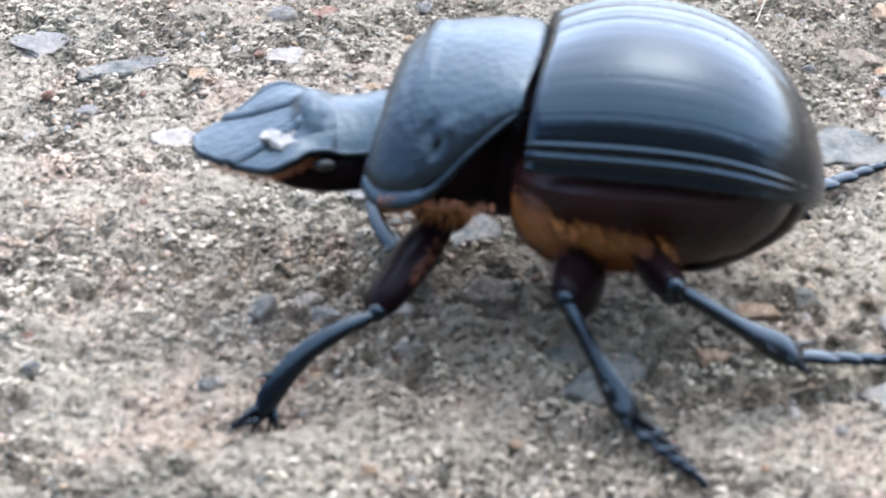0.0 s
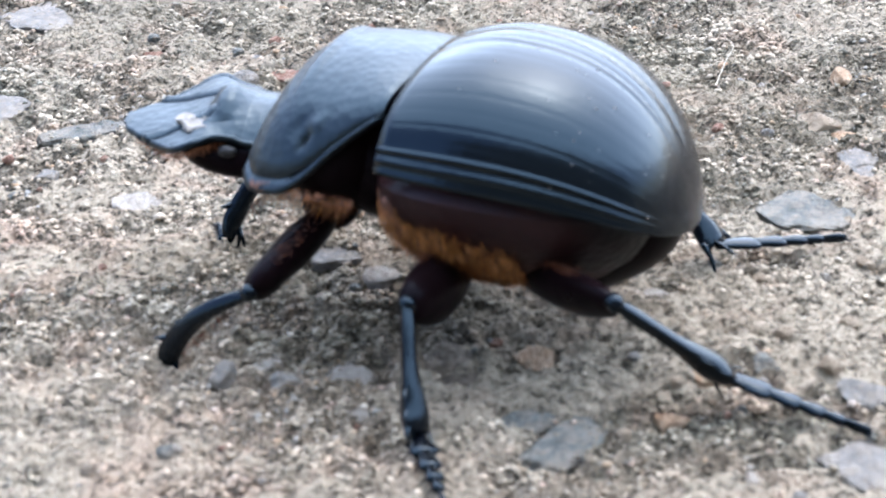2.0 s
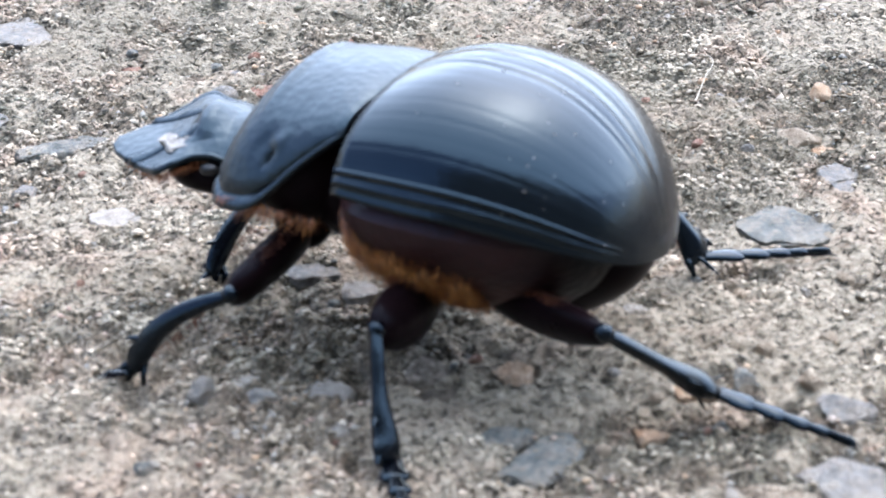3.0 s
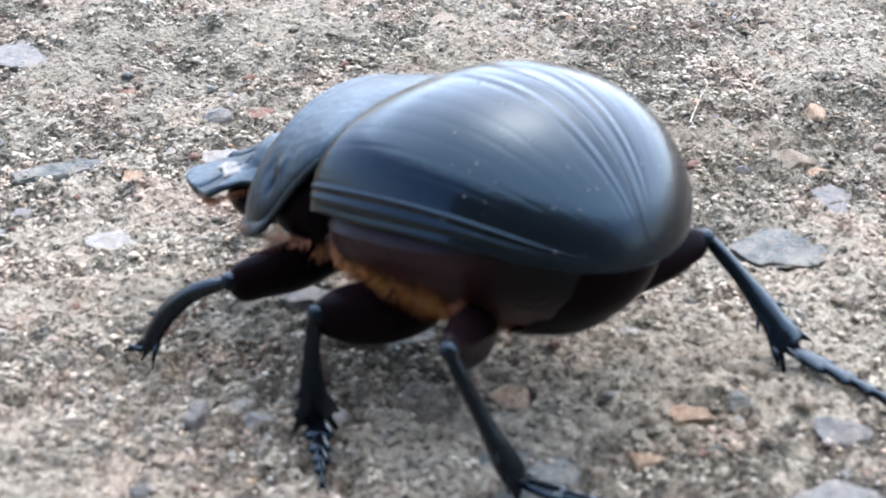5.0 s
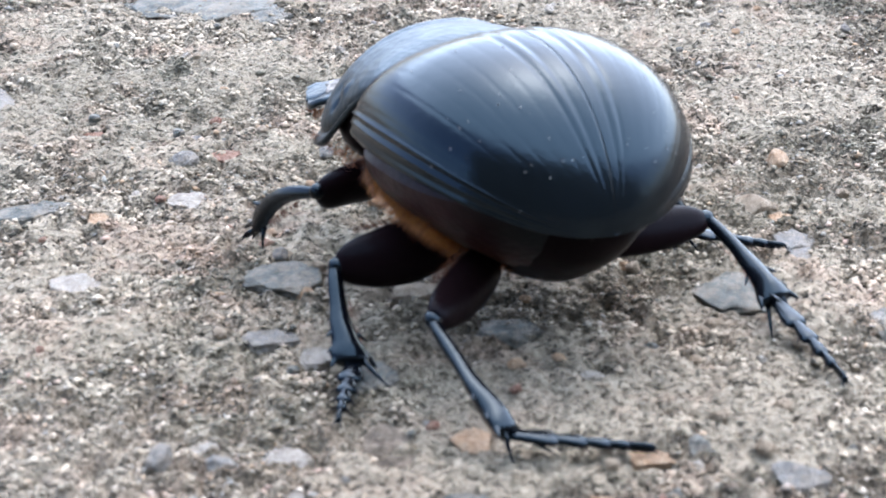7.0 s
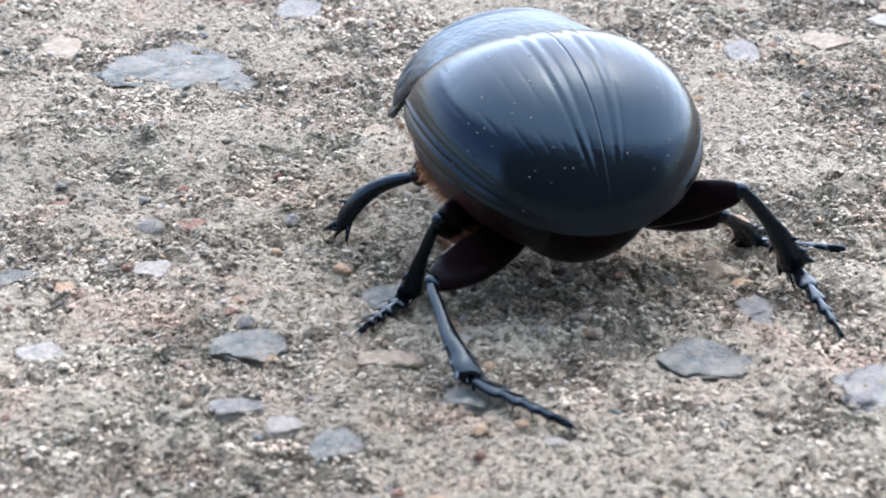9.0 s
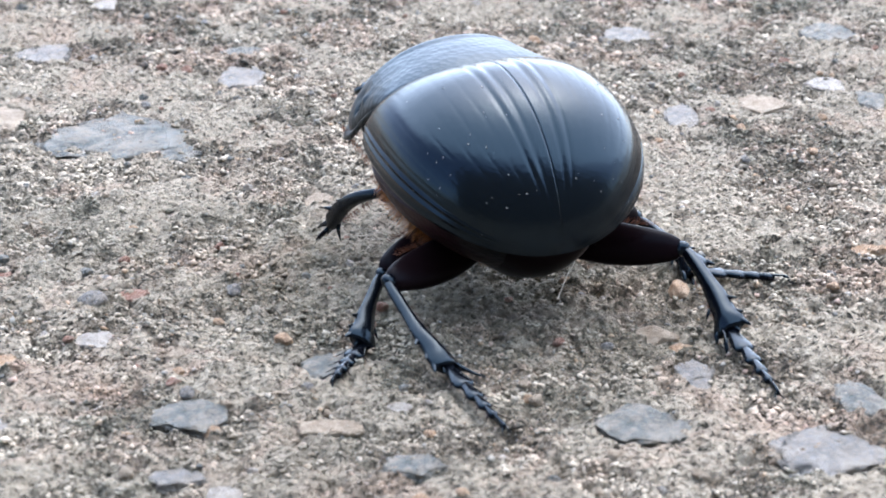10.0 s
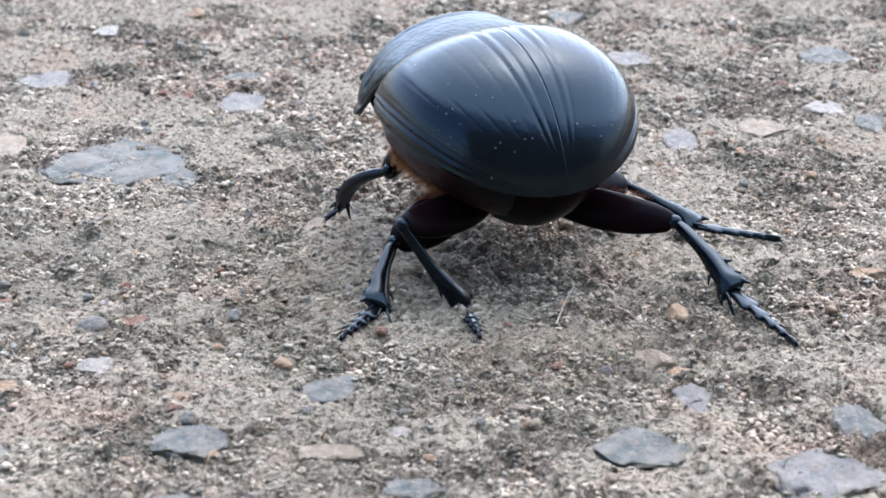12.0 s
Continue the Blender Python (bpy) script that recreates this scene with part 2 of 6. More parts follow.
pebble(0.0249, 0.1253, 0.0026, 0.0019, 10, BEIGE, "cream stone with a rusty flank")
pebble(0.0021, 0.1260, 0.0011, 0.0011, 0, OCHRE, "small amber pebble on the grit")
pebble(-0.0020, 0.1148, 0.0010, 0.0011, 0, OCHRE, "small round amber pebble")
flake(-0.0064, 0.0967, 0.0017, 0.0011, 10, 0.0009, PALE, "flat white stone chip")
pebble(0.0091, 0.1047, 0.0009, 0.0009, 0, OCHRE, "small round yellow pebble on the grit")
flake(0.0416, 0.1400, 0.0027, 0.0017, 0, 0.0009, OCHRE, "flat ochre stone chip")
flake(-0.0195, 0.1740, 0.0044, 0.0056, 8, 0.0009, BEIGE, "cream stone bedded in the concrete")
pebble(-0.0043, 0.1205, 0.0009, 0.0008, 0, RUST, "small dark brown pebble")
flake(0.0262, 0.1206, 0.0027, 0.0039, 0, 0.0009, LILAC, "lilac-grey stone worn flush with the concrete")
flake(-0.0039, 0.1086, 0.0033, 0.0026, 0, 0.0009, LILAC, "grey stone worn flush with the concrete")
flake(0.0049, 0.1526, 0.0026, 0.0037, 0, 0.0009, BEIGE, "cream stone bedded in the concrete")
flake(0.0478, 0.1788, 0.0036, 0.0044, 0, 0.0009, PALE, "pale flat stone bedded in the concrete")
flake(0.0412, 0.1732, 0.0044, 0.0060, 0, 0.0009, BEIGE, "cream stone bedded in the concrete")
pebble(-0.0055, 0.2138, 0.0015, 0.0019, 0, OCHRE, "small amber pebble on the grit")
flake(-0.0137, 0.2088, 0.0025, 0.0044, 0, 0.0009, PALE, "pale flat stone bedded in the concrete")
flake(0.0300, 0.2108, 0.0044, 0.0049, 0, 0.0009, SLATE, "blue-grey slate flake bedded flat in the concrete")
flake(-0.0179, 0.1922, 0.0060, 0.0070, 0, 0.0009, LILAC, "grey stone worn flush with the concrete")
pebble(-0.0189, 0.0905, 0.0009, 0.0009, 0, SLATE, "small blue-grey pebble on the grit")
pebble(-0.0105, 0.0883, 0.0010, 0.0008, 0, SLATE, "small blue-grey pebble on the grit")
pebble(0.0174, 0.0955, 0.0009, 0.0010, 0, LILAC, "small pale blue pebble")
pebble(0.0189, 0.0989, 0.0006, 0.0007, 0, BEIGE, "small cream pebble on the grit")
pebble(0.0060, 0.1719, 0.0009, 0.0010, 0, BEIGE, "small cream pebble on the grit")
pebble(-0.0123, 0.1291, 0.0010, 0.0007, 0, PALE, "small white pebble on the grit")
flake(0.0505, 0.1739, 0.0028, 0.0056, 0, 0.0009, SLATE, "blue-grey slate flake bedded flat in the concrete")
flake(0.0092, 0.1094, 0.0037, 0.0024, 0, 0.0009, SLATE, "blue-grey slate flake bedded flat in the concrete")
flake(-0.0160, 0.1391, 0.0021, 0.0012, 0, 0.0009, RUST, "thin reddish stone sliver")
pebble(0.0220, 0.1000, 0.0010, 0.0010, 0, BEIGE, "small cream pebble on the grit")
flake(0.0219, 0.1135, 0.0054, 0.0062, 10, 0.0009, SLATE, "blue-grey slate flake bedded flat in the concrete")
flake(0.0072, 0.0885, 0.0033, 0.0060, -30, 0.0009, SLATE, "smooth blue-grey slate flake sunk in the concrete")
flake(0.0205, 0.0868, 0.0036, 0.0050, 0, 0.0011, LILAC, "thick pale grey stone bedded in the concrete")
flake(0.0065, 0.0971, 0.0022, 0.0026, 0, 0.0009, OCHRE, "worn ochre patch of stone in the concrete")
flake(0.0316, 0.1093, 0.0058, 0.0070, 12, 0.0009, LILAC, "wide pale grey stone worn flush with the concrete")
flake(0.0343, 0.1708, 0.0036, 0.0058, -15, 0.0009, LILAC, "grey stone worn flush with the concrete")
pebble(0.0216, 0.0927, 0.0027, 0.0019, -8, LILAC, "smooth pinkish oval pebble")
flake(0.0261, 0.1239, 0.0018, 0.0018, 0, 0.0008, OCHRE, "flat ochre chip beside a cream stone")
flake(0.0352, 0.1162, 0.0027, 0.0046, 20, 0.0009, SLATE, "pale blue slate flake bedded in the concrete")
flake(-0.0011, 0.1842, 0.0043, 0.0060, 0, 0.0009, LILAC, "grey stone worn flush with the concrete")
flake(-0.0095, 0.1279, 0.0028, 0.0034, 15, 0.0009, PALE, "pale grey flake bedded in the grit")
flake(0.0044, 0.1146, 0.0044, 0.0021, 4, 0.0009, BEIGE, "long pale crust of worn concrete")
flake(0.0087, 0.1168, 0.0016, 0.0017, 30, 0.0008, PALE, "small pale flake on the grit")
pebble(-0.0041, 0.1224, 0.0008, 0.0010, 0, OCHRE, "small amber pebble on the grit")
pebble(-0.0043, 0.1245, 0.0012, 0.0013, 20, BEIGE, "small cream pebble on the grit")
pebble(0.0063, 0.1724, 0.0013, 0.0016, 0, BEIGE, "small cream pebble on the grit")
flake(-0.0012, 0.1065, 0.0017, 0.0026, 10, 0.0009, PALE, "pale grey chip bedded in the grit")
pebble(-0.0056, 0.0946, 0.0014, 0.0012, 10, LILAC, "small grey pebble on the grit")
flake(-0.0024, 0.0957, 0.0024, 0.0018, 5, 0.0009, PALE, "flat pale chip bedded in the sand")
pebble(-0.0085, 0.0953, 0.0015, 0.0017, 0, LILAC, "rounded grey pebble half sunk in sand")
flake(0.0022, 0.0972, 0.0023, 0.0032, 0, 0.0011, BROWN, "dark brown stone half sunk in sand")
flake(0.0148, 0.0951, 0.0022, 0.0018, 0, 0.0008, OCHRE, "worn ochre chip in the sand")
flake(0.0122, 0.0909, 0.0017, 0.0014, 0, 0.0008, OCHRE, "small ochre chip in the sand")
flake(-0.0243, 0.1464, 0.0047, 0.0070, 25, 0.0009, LILAC, "lilac-grey stone worn flush with the concrete")
flake(0.0262, 0.1189, 0.0022, 0.0033, 0, 0.0008, LILAC, "lilac-grey stone worn flush with the concrete")
pebble(0.0274, 0.1330, 0.0014, 0.0018, 0, OCHRE, "ochre pebble on the grit")
flake(0.0026, 0.0951, 0.0024, 0.0015, 15, 0.0007, BROWN, "thin dark brown sliver in the sand")
pebble(0.0172, 0.0956, 0.0011, 0.0014, 0, SLATE, "small pale blue pebble")
pebble(0.0188, 0.0990, 0.0009, 0.0010, 0, BEIGE, "small cream pebble on the grit")
pebble(0.0204, 0.0949, 0.0011, 0.0013, 0, BEIGE, "small cream pebble on the grit")
flake(0.0056, 0.0910, 0.0029, 0.0026, -10, 0.0009, SLATE, "blue-grey slate flake bedded flat in the concrete")
flake(-0.0019, 0.0918, 0.0011, 0.0014, 0, 0.0008, PALE, "small pale chip in the sand")
flake(0.0129, 0.1039, 0.0012, 0.0012, 0, 0.0008, PALE, "small pale chip in the sand")


# ---- the ground, one sheet to the horizon ----
def cover(x, y):
    """How far bedded stones take the ground's place, 0 to 1, for arrays of places."""
    share = np.zeros(len(x))
    for flat, sx, sy, long, wide, turn, *_ in STONES:
        if not flat:
            continue
        near = np.where(np.hypot(x - sx, y - sy) < max(long, wide))[0]
        c, d = math.cos(radians(turn)), math.sin(radians(turn))
        u = ((x[near] - sx) * c + (y[near] - sy) * d) / (long / 2)
        v = ((y[near] - sy) * c - (x[near] - sx) * d) / (wide / 2)
        ragged = np.array([noise.noise(Vector((a * 420, b * 420, 2.0))) + 0.5 * noise.noise(Vector((a * 1300, b * 1300, 6.0))) for a, b in zip(x[near], y[near])])
        k = np.clip((0.98 + 0.3 * ragged - np.hypot(u, v)) / 0.26, 0.0, 1.0)
        share[near] = np.maximum(share[near], k * k * (3 - 2 * k))
    return share


def crust(x, y):
    """How far a smooth pale crust covers one place, 0 to 1."""
    p = Vector((x, y, 0.0))
    c = noise.noise(p * 85 + Vector((1, 5, 3))) + 0.55 * noise.noise(p * 210 + Vector((4, 2, 9))) + 0.42 * noise.noise(p * 520) + 0.25 * noise.noise(p * 1250)
    c = min(1.0, max(0.0, (c + 0.09) / 0.22))
    return c * c * (3 - 2 * c)


def rough(x, y, c):
    """The ground's height in metres at one place, with c of its crust."""
    near = 1.0 / (1.0 + (max(abs(x - 0.01) - 0.12, 0.0) + max(abs(y - 0.15) - 0.16, 0.0)) * 4)
    p = Vector((x, y, 0.0))
    z = 0.00026 * noise.noise(p * 60)
    z += 0.00040 * noise.noise(p * 250 + Vector((3, 1, 7)))
    z += 0.00062 * noise.noise(p * 560 + Vector((9, 4, 2))) * (1 - 0.45 * c)
    z += 0.00058 * noise.noise(p * 1150 + Vector((5, 8, 1))) * (1 - 0.5 * c)
    z += c * (0.00024 - 0.00042 * max(0.0, 0.28 - abs(noise.noise(p * 760 + Vector((7, 7, 4))))))
    z += 0.00026 * noise.noise(p * 2300 + Vector((2, 6, 5)))
    return z * near


def heights(x, y):
    """The ground's heights for arrays of places."""
    share = cover(x, y)
    return np.array([rough(a, b, crust(a, b)) for a, b in zip(x, y)]) * (1 - share) - 0.00030 * share


def spread(lo, hi, step, far):
    """Steps from lo to hi, then ever wider ones out to far on both sides."""
    inner = list(np.arange(lo, hi + step / 2, step))
    left, right, d = [], [], step
    while inner[0] - sum(left) > -far:
        d *= 1.35
        left.append(d)
    d = step
    while inner[-1] + sum(right) < far:
        d *= 1.35
        right.append(d)
    return list(reversed([inner[0] - v for v in np.cumsum(left)])) + inner + [inner[-1] + v for v in np.cumsum(right)]


def mesh_from(name, verts, faces, material, smooth=True):
    me = bpy.data.meshes.new(name)
    me.from_pydata(verts, [], faces)
    me.materials.append(material)
    if smooth:
        me.polygons.foreach_set("use_smooth", [True] * len(me.polygons))
    me.update()
    return me


def build_ground():
    xs, ys = spread(-0.048, 0.072, 0.00022, 60.0), spread(0.07, 0.235, 0.00022, 60.0)
    nx = len(xs)
    x, y = np.tile(xs, len(ys)), np.repeat(ys, nx)
    verts = np.stack([x, y, heights(x, y)], 1).tolist()
    faces = [(j * nx + i, j * nx + i + 1, (j + 1) * nx + i + 1, (j + 1) * nx + i) for j in range(len(ys) - 1) for i in range(nx - 1)]
    me = mesh_from("ground", verts, faces, GROUND)
    me.attributes.new("crust", "FLOAT", "POINT").data.foreach_set("value", [crust(a, b) for a, b in zip(x, y)])
    ob = new("ground", me)
    tagged(ob, "weathered gritty grey-beige concrete ground with worn sand", "ground", kind="structure")


build_ground()

# A plain box added out of view for what the shell reflects.
def wall(name, x, y, long, tall, turn):
    bm = bmesh.new()
    bmesh.ops.create_cube(bm, size=1.0, matrix=Matrix.Diagonal((long, 0.2, tall, 1.0)))
    bmesh.ops.bevel(bm, geom=bm.edges[:], offset=0.01, segments=2, affect="EDGES")
    me = bpy.data.meshes.new(name)
    bm.to_mesh(me)
    bm.free()
    me.materials.append(BLOCK_DARK)
    ob = new(name, me)
    ob.matrix_basis = pose(x, y, tall / 2 - 0.005, 0, 0, turn)
    tagged(ob, "unseen dark block behind the camera, reflected in the beetle's shell", "wall", kind="structure")


# Unseen block behind the camera, standing in for the photographer's dark reflection.
wall("unseen_reflection_block", 0.25, -0.125, 0.74, 0.165, 0)

ICO_V, ICO_F = [], []


def ico():
    bm = bmesh.new()
    bmesh.ops.create_icosphere(bm, subdivisions=1, radius=1.0)
    ICO_V.extend(v.co.copy() for v in bm.verts)
    ICO_F.extend(tuple(v.index for v in f.verts) for f in bm.faces)
    bm.free()


ico()


def build_grit(count, lo, hi, power, name, label, seed):
    """Loose rounded grains, half sunk in the ground, thinner on bare patches."""
    rng = np.random.default_rng(seed)
    y = 0.076 + 0.152 * rng.random(count * 2)
    west = -0.022 - 0.009 * np.minimum(1.0, (y - 0.076) / 0.06)
    x = west + rng.random(count * 2) * (0.022 + 0.32 * (y - 0.076) - west)
    free = cover(x, y)
    keep = []
    for k in range(count * 2):
        bare = noise.noise(Vector((x[k] * 130, y[k] * 130, 4.0))) + 0.5 * noise.noise(Vector((x[k] * 330, y[k] * 330, 8.0)))
        if rng.random() < (0.72 - 0.6 * bare) * (1 - 0.93 * free[k]) * (1 - 0.93 * crust(x[k], y[k])):
            keep.append(k)
        if len(keep) == count:
            break
    x, y = x[keep], y[keep]
    n = len(keep)
    r = (lo + (hi - lo) * rng.random(n) ** power) * (0.85 + 3.5 * (y - 0.076))
    z = heights(x, y) + r * rng.uniform(-0.42, 0.08, n) + 0.00048 * free[keep]
    corner = np.array([(1, 0, 0), (0, 1, 0), (-1, 0, 0), (0, -1, 0), (0, 0, 1), (0, 0, -1)], float)
    side = np.array([(0, 1, 4), (1, 2, 4), (2, 3, 4), (3, 0, 4), (1, 0, 5), (2, 1, 5), (3, 2, 5), (0, 3, 5)])
    shape = corner[None] * rng.uniform(0.7, 1.35, (n, 6, 1)) + rng.uniform(-0.3, 0.3, (n, 6, 3))
    a, b = rng.uniform(0, 6.28, n), rng.uniform(-0.6, 0.6, n)
    ca, sa, cb, sb = np.cos(a), np.sin(a), np.cos(b), np.sin(b)
    px, py, pz = shape[:, :, 0], shape[:, :, 1] * 0.8, shape[:, :, 2] * 0.5
    py, pz = py * cb[:, None] - pz * sb[:, None], py * sb[:, None] + pz * cb[:, None]
    px, py = px * ca[:, None] - py * sa[:, None], px * sa[:, None] + py * ca[:, None]
    verts = np.stack([x[:, None] + px * r[:, None], y[:, None] + py * r[:, None], z[:, None] + pz * r[:, None]], 2).reshape(-1, 3)
    faces = (side[None] + 6 * np.arange(n)[:, None, None]).reshape(-1, 3)
    ob = new(name, mesh_from(name, verts.tolist(), faces.tolist(), GRIT))
    tagged(ob, label, "grit", kind="stuff")


build_grit(85000, 0.00006, 0.00016, 1.2, "grit", "loose sand grains on the concrete", 5)
build_grit(30000, 0.00013, 0.00034, 1.9, "grit", "coarse sand grains on the concrete", 7)
build_grit(3600, 0.00026, 0.00044, 2.4, "grit", "tiny angular chips among the sand", 6)


# ---- single stones ----
def flake_mesh(long, wide, thick, material, seed, name):
    """An angular flat stone with a chipped, uneven outline."""
    rng = random.Random(seed)
    bm = bmesh.new()
    bmesh.ops.create_icosphere(bm, subdivisions=4, radius=1.0)
    offset = Vector((rng.uniform(0, 50), rng.uniform(0, 50), 0))
    cuts = [(a, rng.uniform(0.5, 0.88)) for a in (rng.uniform(0, 1) + k * 1.26 + rng.uniform(-0.4, 0.4) for k in range(5))]
    for v in bm.verts:
        p = v.co.copy()
        for a, d in cuts:
            over = p.x * math.cos(a) + p.y * math.sin(a) - d
            if over > 0:
                p.x -= over * math.cos(a)
                p.y -= over * math.sin(a)
        p.z = math.copysign(abs(p.z) ** 0.55, p.z) * 0.8
        edge = 1.0 + 0.16 * noise.noise(v.co * 2.2 + offset) + 0.12 * noise.noise(v.co * 6.0 + offset) + 0.07 * noise.noise(v.co * 14.0 + offset)
        p.x, p.y = p.x * edge, p.y * edge
        p.z += 0.26 * noise.noise(v.co * 3.0 + offset) + 0.2 * noise.noise(v.co * 8.0 + offset) + 0.12 * noise.noise(v.co * 21.0 + offset)
        v.co = Vector((p.x * long / 1.7, p.y * wide / 1.7, p.z * thick / 2))
    return finish(bm, material, name)


def pebble_mesh(size, wide, material, seed, name, detail=3):
    """A small chipped stone with worn corners."""
    rng = random.Random(seed)
    bm = bmesh.new()
    bmesh.ops.create_icosphere(bm, subdivisions=detail, radius=1.0)
    offset = Vector((rng.uniform(0, 50), rng.uniform(0, 50), 3))
    cuts = [(Vector((rng.uniform(-1, 1), rng.uniform(-1, 1), rng.uniform(-0.5, 1))).normalized(), rng.uniform(0.5, 0.85)) for _ in range(7)]
    for v in bm.verts:
        p = v.co.copy()
        for way, d in cuts:
            over = p.dot(way) - d
            if over > 0:
                p -= way * over * 0.97
        k = 1.0 + 0.14 * noise.noise(v.co * 1.3 + offset) + 0.07 * noise.noise(v.co * 3.6 + offset)
        v.co = Vector((p.x * size * 0.58 * k, p.y * wide * 0.58 * k, p.z * min(size, wide) * 0.42 * k))
    return finish(bm, material, name, smooth=False)


def finish(bm, material, name, smooth=True):
    for f in bm.faces:
        f.smooth = smooth
    me = bpy.data.meshes.new(name)
    bm.to_mesh(me)
    bm.free()
    me.materials.append(material)
    return me


def build_stones():
    places = np.array([(row[1], row[2]) for row in STONES])
    ground = heights(places[:, 0], places[:, 1])
    for (flat, x, y, long, wide, turn, thick, material, label, name), low in zip(STONES, ground):
        seed = int(x * 1e5) * 7 + int(y * 1e5)
        ob = new(name, flake_mesh(long, wide, thick, material, seed, name) if flat else pebble_mesh(long, wide, material, seed, name))
        ob.matrix_basis = pose(x, y, -0.00016 if flat else low + min(long, wide) * 0.14, 0, 0, turn)
        tagged(ob, label, "stone", "stones bedded in the concrete")


build_stones()


def build_chips(count):
    """Small single stones strewn among the sand."""
    rng = np.random.default_rng(21)
    kinds = [(BEIGE, "cream"), (OCHRE, "ochre"), (LILAC, "grey"), (PALE, "whitish"), (BEIGE, "cream"), (RUST, "reddish brown"), (SLATE, "blue-grey")]
    meshes = [pebble_mesh(0.001, 0.0008 + 0.0001 * (k % 3), kinds[k % 7][0], 90 + k, "gravel_chip", 2) for k in range(21)]
    y = 0.078 + 0.13 * rng.random(count * 2) ** 0.9
    x = -0.021 - 0.06 * (y - 0.078) + rng.random(count * 2) * (0.042 + 0.38 * (y - 0.078))
    open_ground = np.where(cover(x, y) < 0.05)[0][:count]
    x, y = x[open_ground], y[open_ground]
    for k, (a, b, low) in enumerate(zip(x, y, heights(x, y))):
        ob = new("gravel_chip", meshes[k % 21])
        size = rng.uniform(0.32, 0.9) * (0.9 + 3.0 * (b - 0.078))
        ob.matrix_basis = pose(a, b, low + 0.00012 * size, 0, 0, rng.uniform(0, 360)) @ Matrix.Scale(size, 4)
        tagged(ob, "small " + kinds[k % 7][1] + " stone chip lying among the sand", "stone", "loose chips on the concrete")


build_chips(260)


def fibre(points, thick):
    """A dry rootlet lying on the grit, a thin bent tube."""
    way = [Vector(p) for p in points]
    spots = [way[0].lerp(way[1], f) * (1 - f) + way[1].lerp(way[2], f) * f for f in np.linspace(0, 1, 9)]
    spots += [way[2].lerp(way[3], f) * (1 - f) + way[3].lerp(way[4], f) * f for f in np.linspace(0, 1, 9)[1:]]
    verts, faces = [], []
    for k, p in enumerate(spots):
        d = (spots[min(k + 1, len(spots) - 1)] - spots[max(k - 1, 0)]).normalized()
        e = d.cross(Vector((0, 0, 1))).normalized()
        r = thick * (1.0 - 0.6 * k / len(spots))
        verts += [tuple(p + (e * math.cos(q) + e.cross(d) * math.sin(q)) * r) for q in (0, 1.26, 2.51, 3.77, 5.03)]
    faces = [(k * 5 + j, k * 5 + (j + 1) % 5, k * 5 + 5 + (j + 1) % 5, k * 5 + 5 + j) for k in range(len(spots) - 1) for j in range(5)]
    faces += [tuple(range(5)), tuple(reversed(range(len(verts) - 5, len(verts))))]
    tagged(new("plant_fibre", mesh_from("plant_fibre", verts, faces, FIBRE)), "thin pale dry plant fibre lying on the grit", "fibre")


fibre([(0.0196, 0.1322, 0.0002), (0.0203, 0.1338, 0.0010), (0.0208, 0.1358, 0.0007), (0.0220, 0.1380, 0.0010), (0.0209, 0.1404, 0.0002)], 0.000045)

# ---- the beetle; its own space: x ahead, y to its left, z up, in millimetres until linked ----
MM = 0.001
beetle = new("beetle")
tagged(beetle, "large black dung beetle with orange belly hair walking on concrete", "beetle")


def part(name, verts, faces, material, parent, label="", smooth=True, thick=0.0):
    """One mesh under a thing or a part; verts in millimetres of the beetle's space or the part's own."""
    me = mesh_from(name, [(x * MM, y * MM, z * MM) for x, y, z in verts], faces, material, smooth)
    ob = new(name, me)
    ob.parent = parent
    if thick:
        mod = ob.modifiers.new("shell", "SOLIDIFY")
        mod.thickness, mod.offset = thick * MM, -1.0
    if label:
        ob["label"] = label
    return ob


def sheet(fn, nu, nv):
    """Verts and faces of the surface fn(u, v), u and v from 0 to 1."""
    verts = [fn(i / nu, j / nv) for i in range(nu + 1) for j in range(nv + 1)]
    faces = [(i * (nv + 1) + j, i * (nv + 1) + j + 1, (i + 1) * (nv + 1) + j + 1, (i + 1) * (nv + 1) + j) for i in range(nu) for j in range(nv)]
    return verts, faces


def flip(faces):
    return [tuple(reversed(f)) for f in faces]


def along(x, stops):
    """A value that runs smoothly through the stops (x, value)."""
    if x <= stops[0][0]:
        return stops[0][1]
    for k in range(len(stops) - 1):
        (a, p), (b, q) = stops[k], stops[k + 1]
        if x <= b:
            h = b - a
            left = (q - stops[k - 1][1]) / (b - stops[k - 1][0]) if k else (q - p) / h
            right = (stops[k + 2][1] - p) / (stops[k + 2][0] - a) if k + 2 < len(stops) else (q - p) / h
            s = (x - a) / h
            return (2 * s**3 - 3 * s**2 + 1) * p + (s**3 - 2 * s**2 + s) * h * left + (3 * s**2 - 2 * s**3) * q + (s**3 - s**2) * h * right
    return stops[-1][1]


def bell(x, at, width):
    return math.exp(-(((x - at) / width) ** 2))


APEX, WAIST = -14.5, -5.2


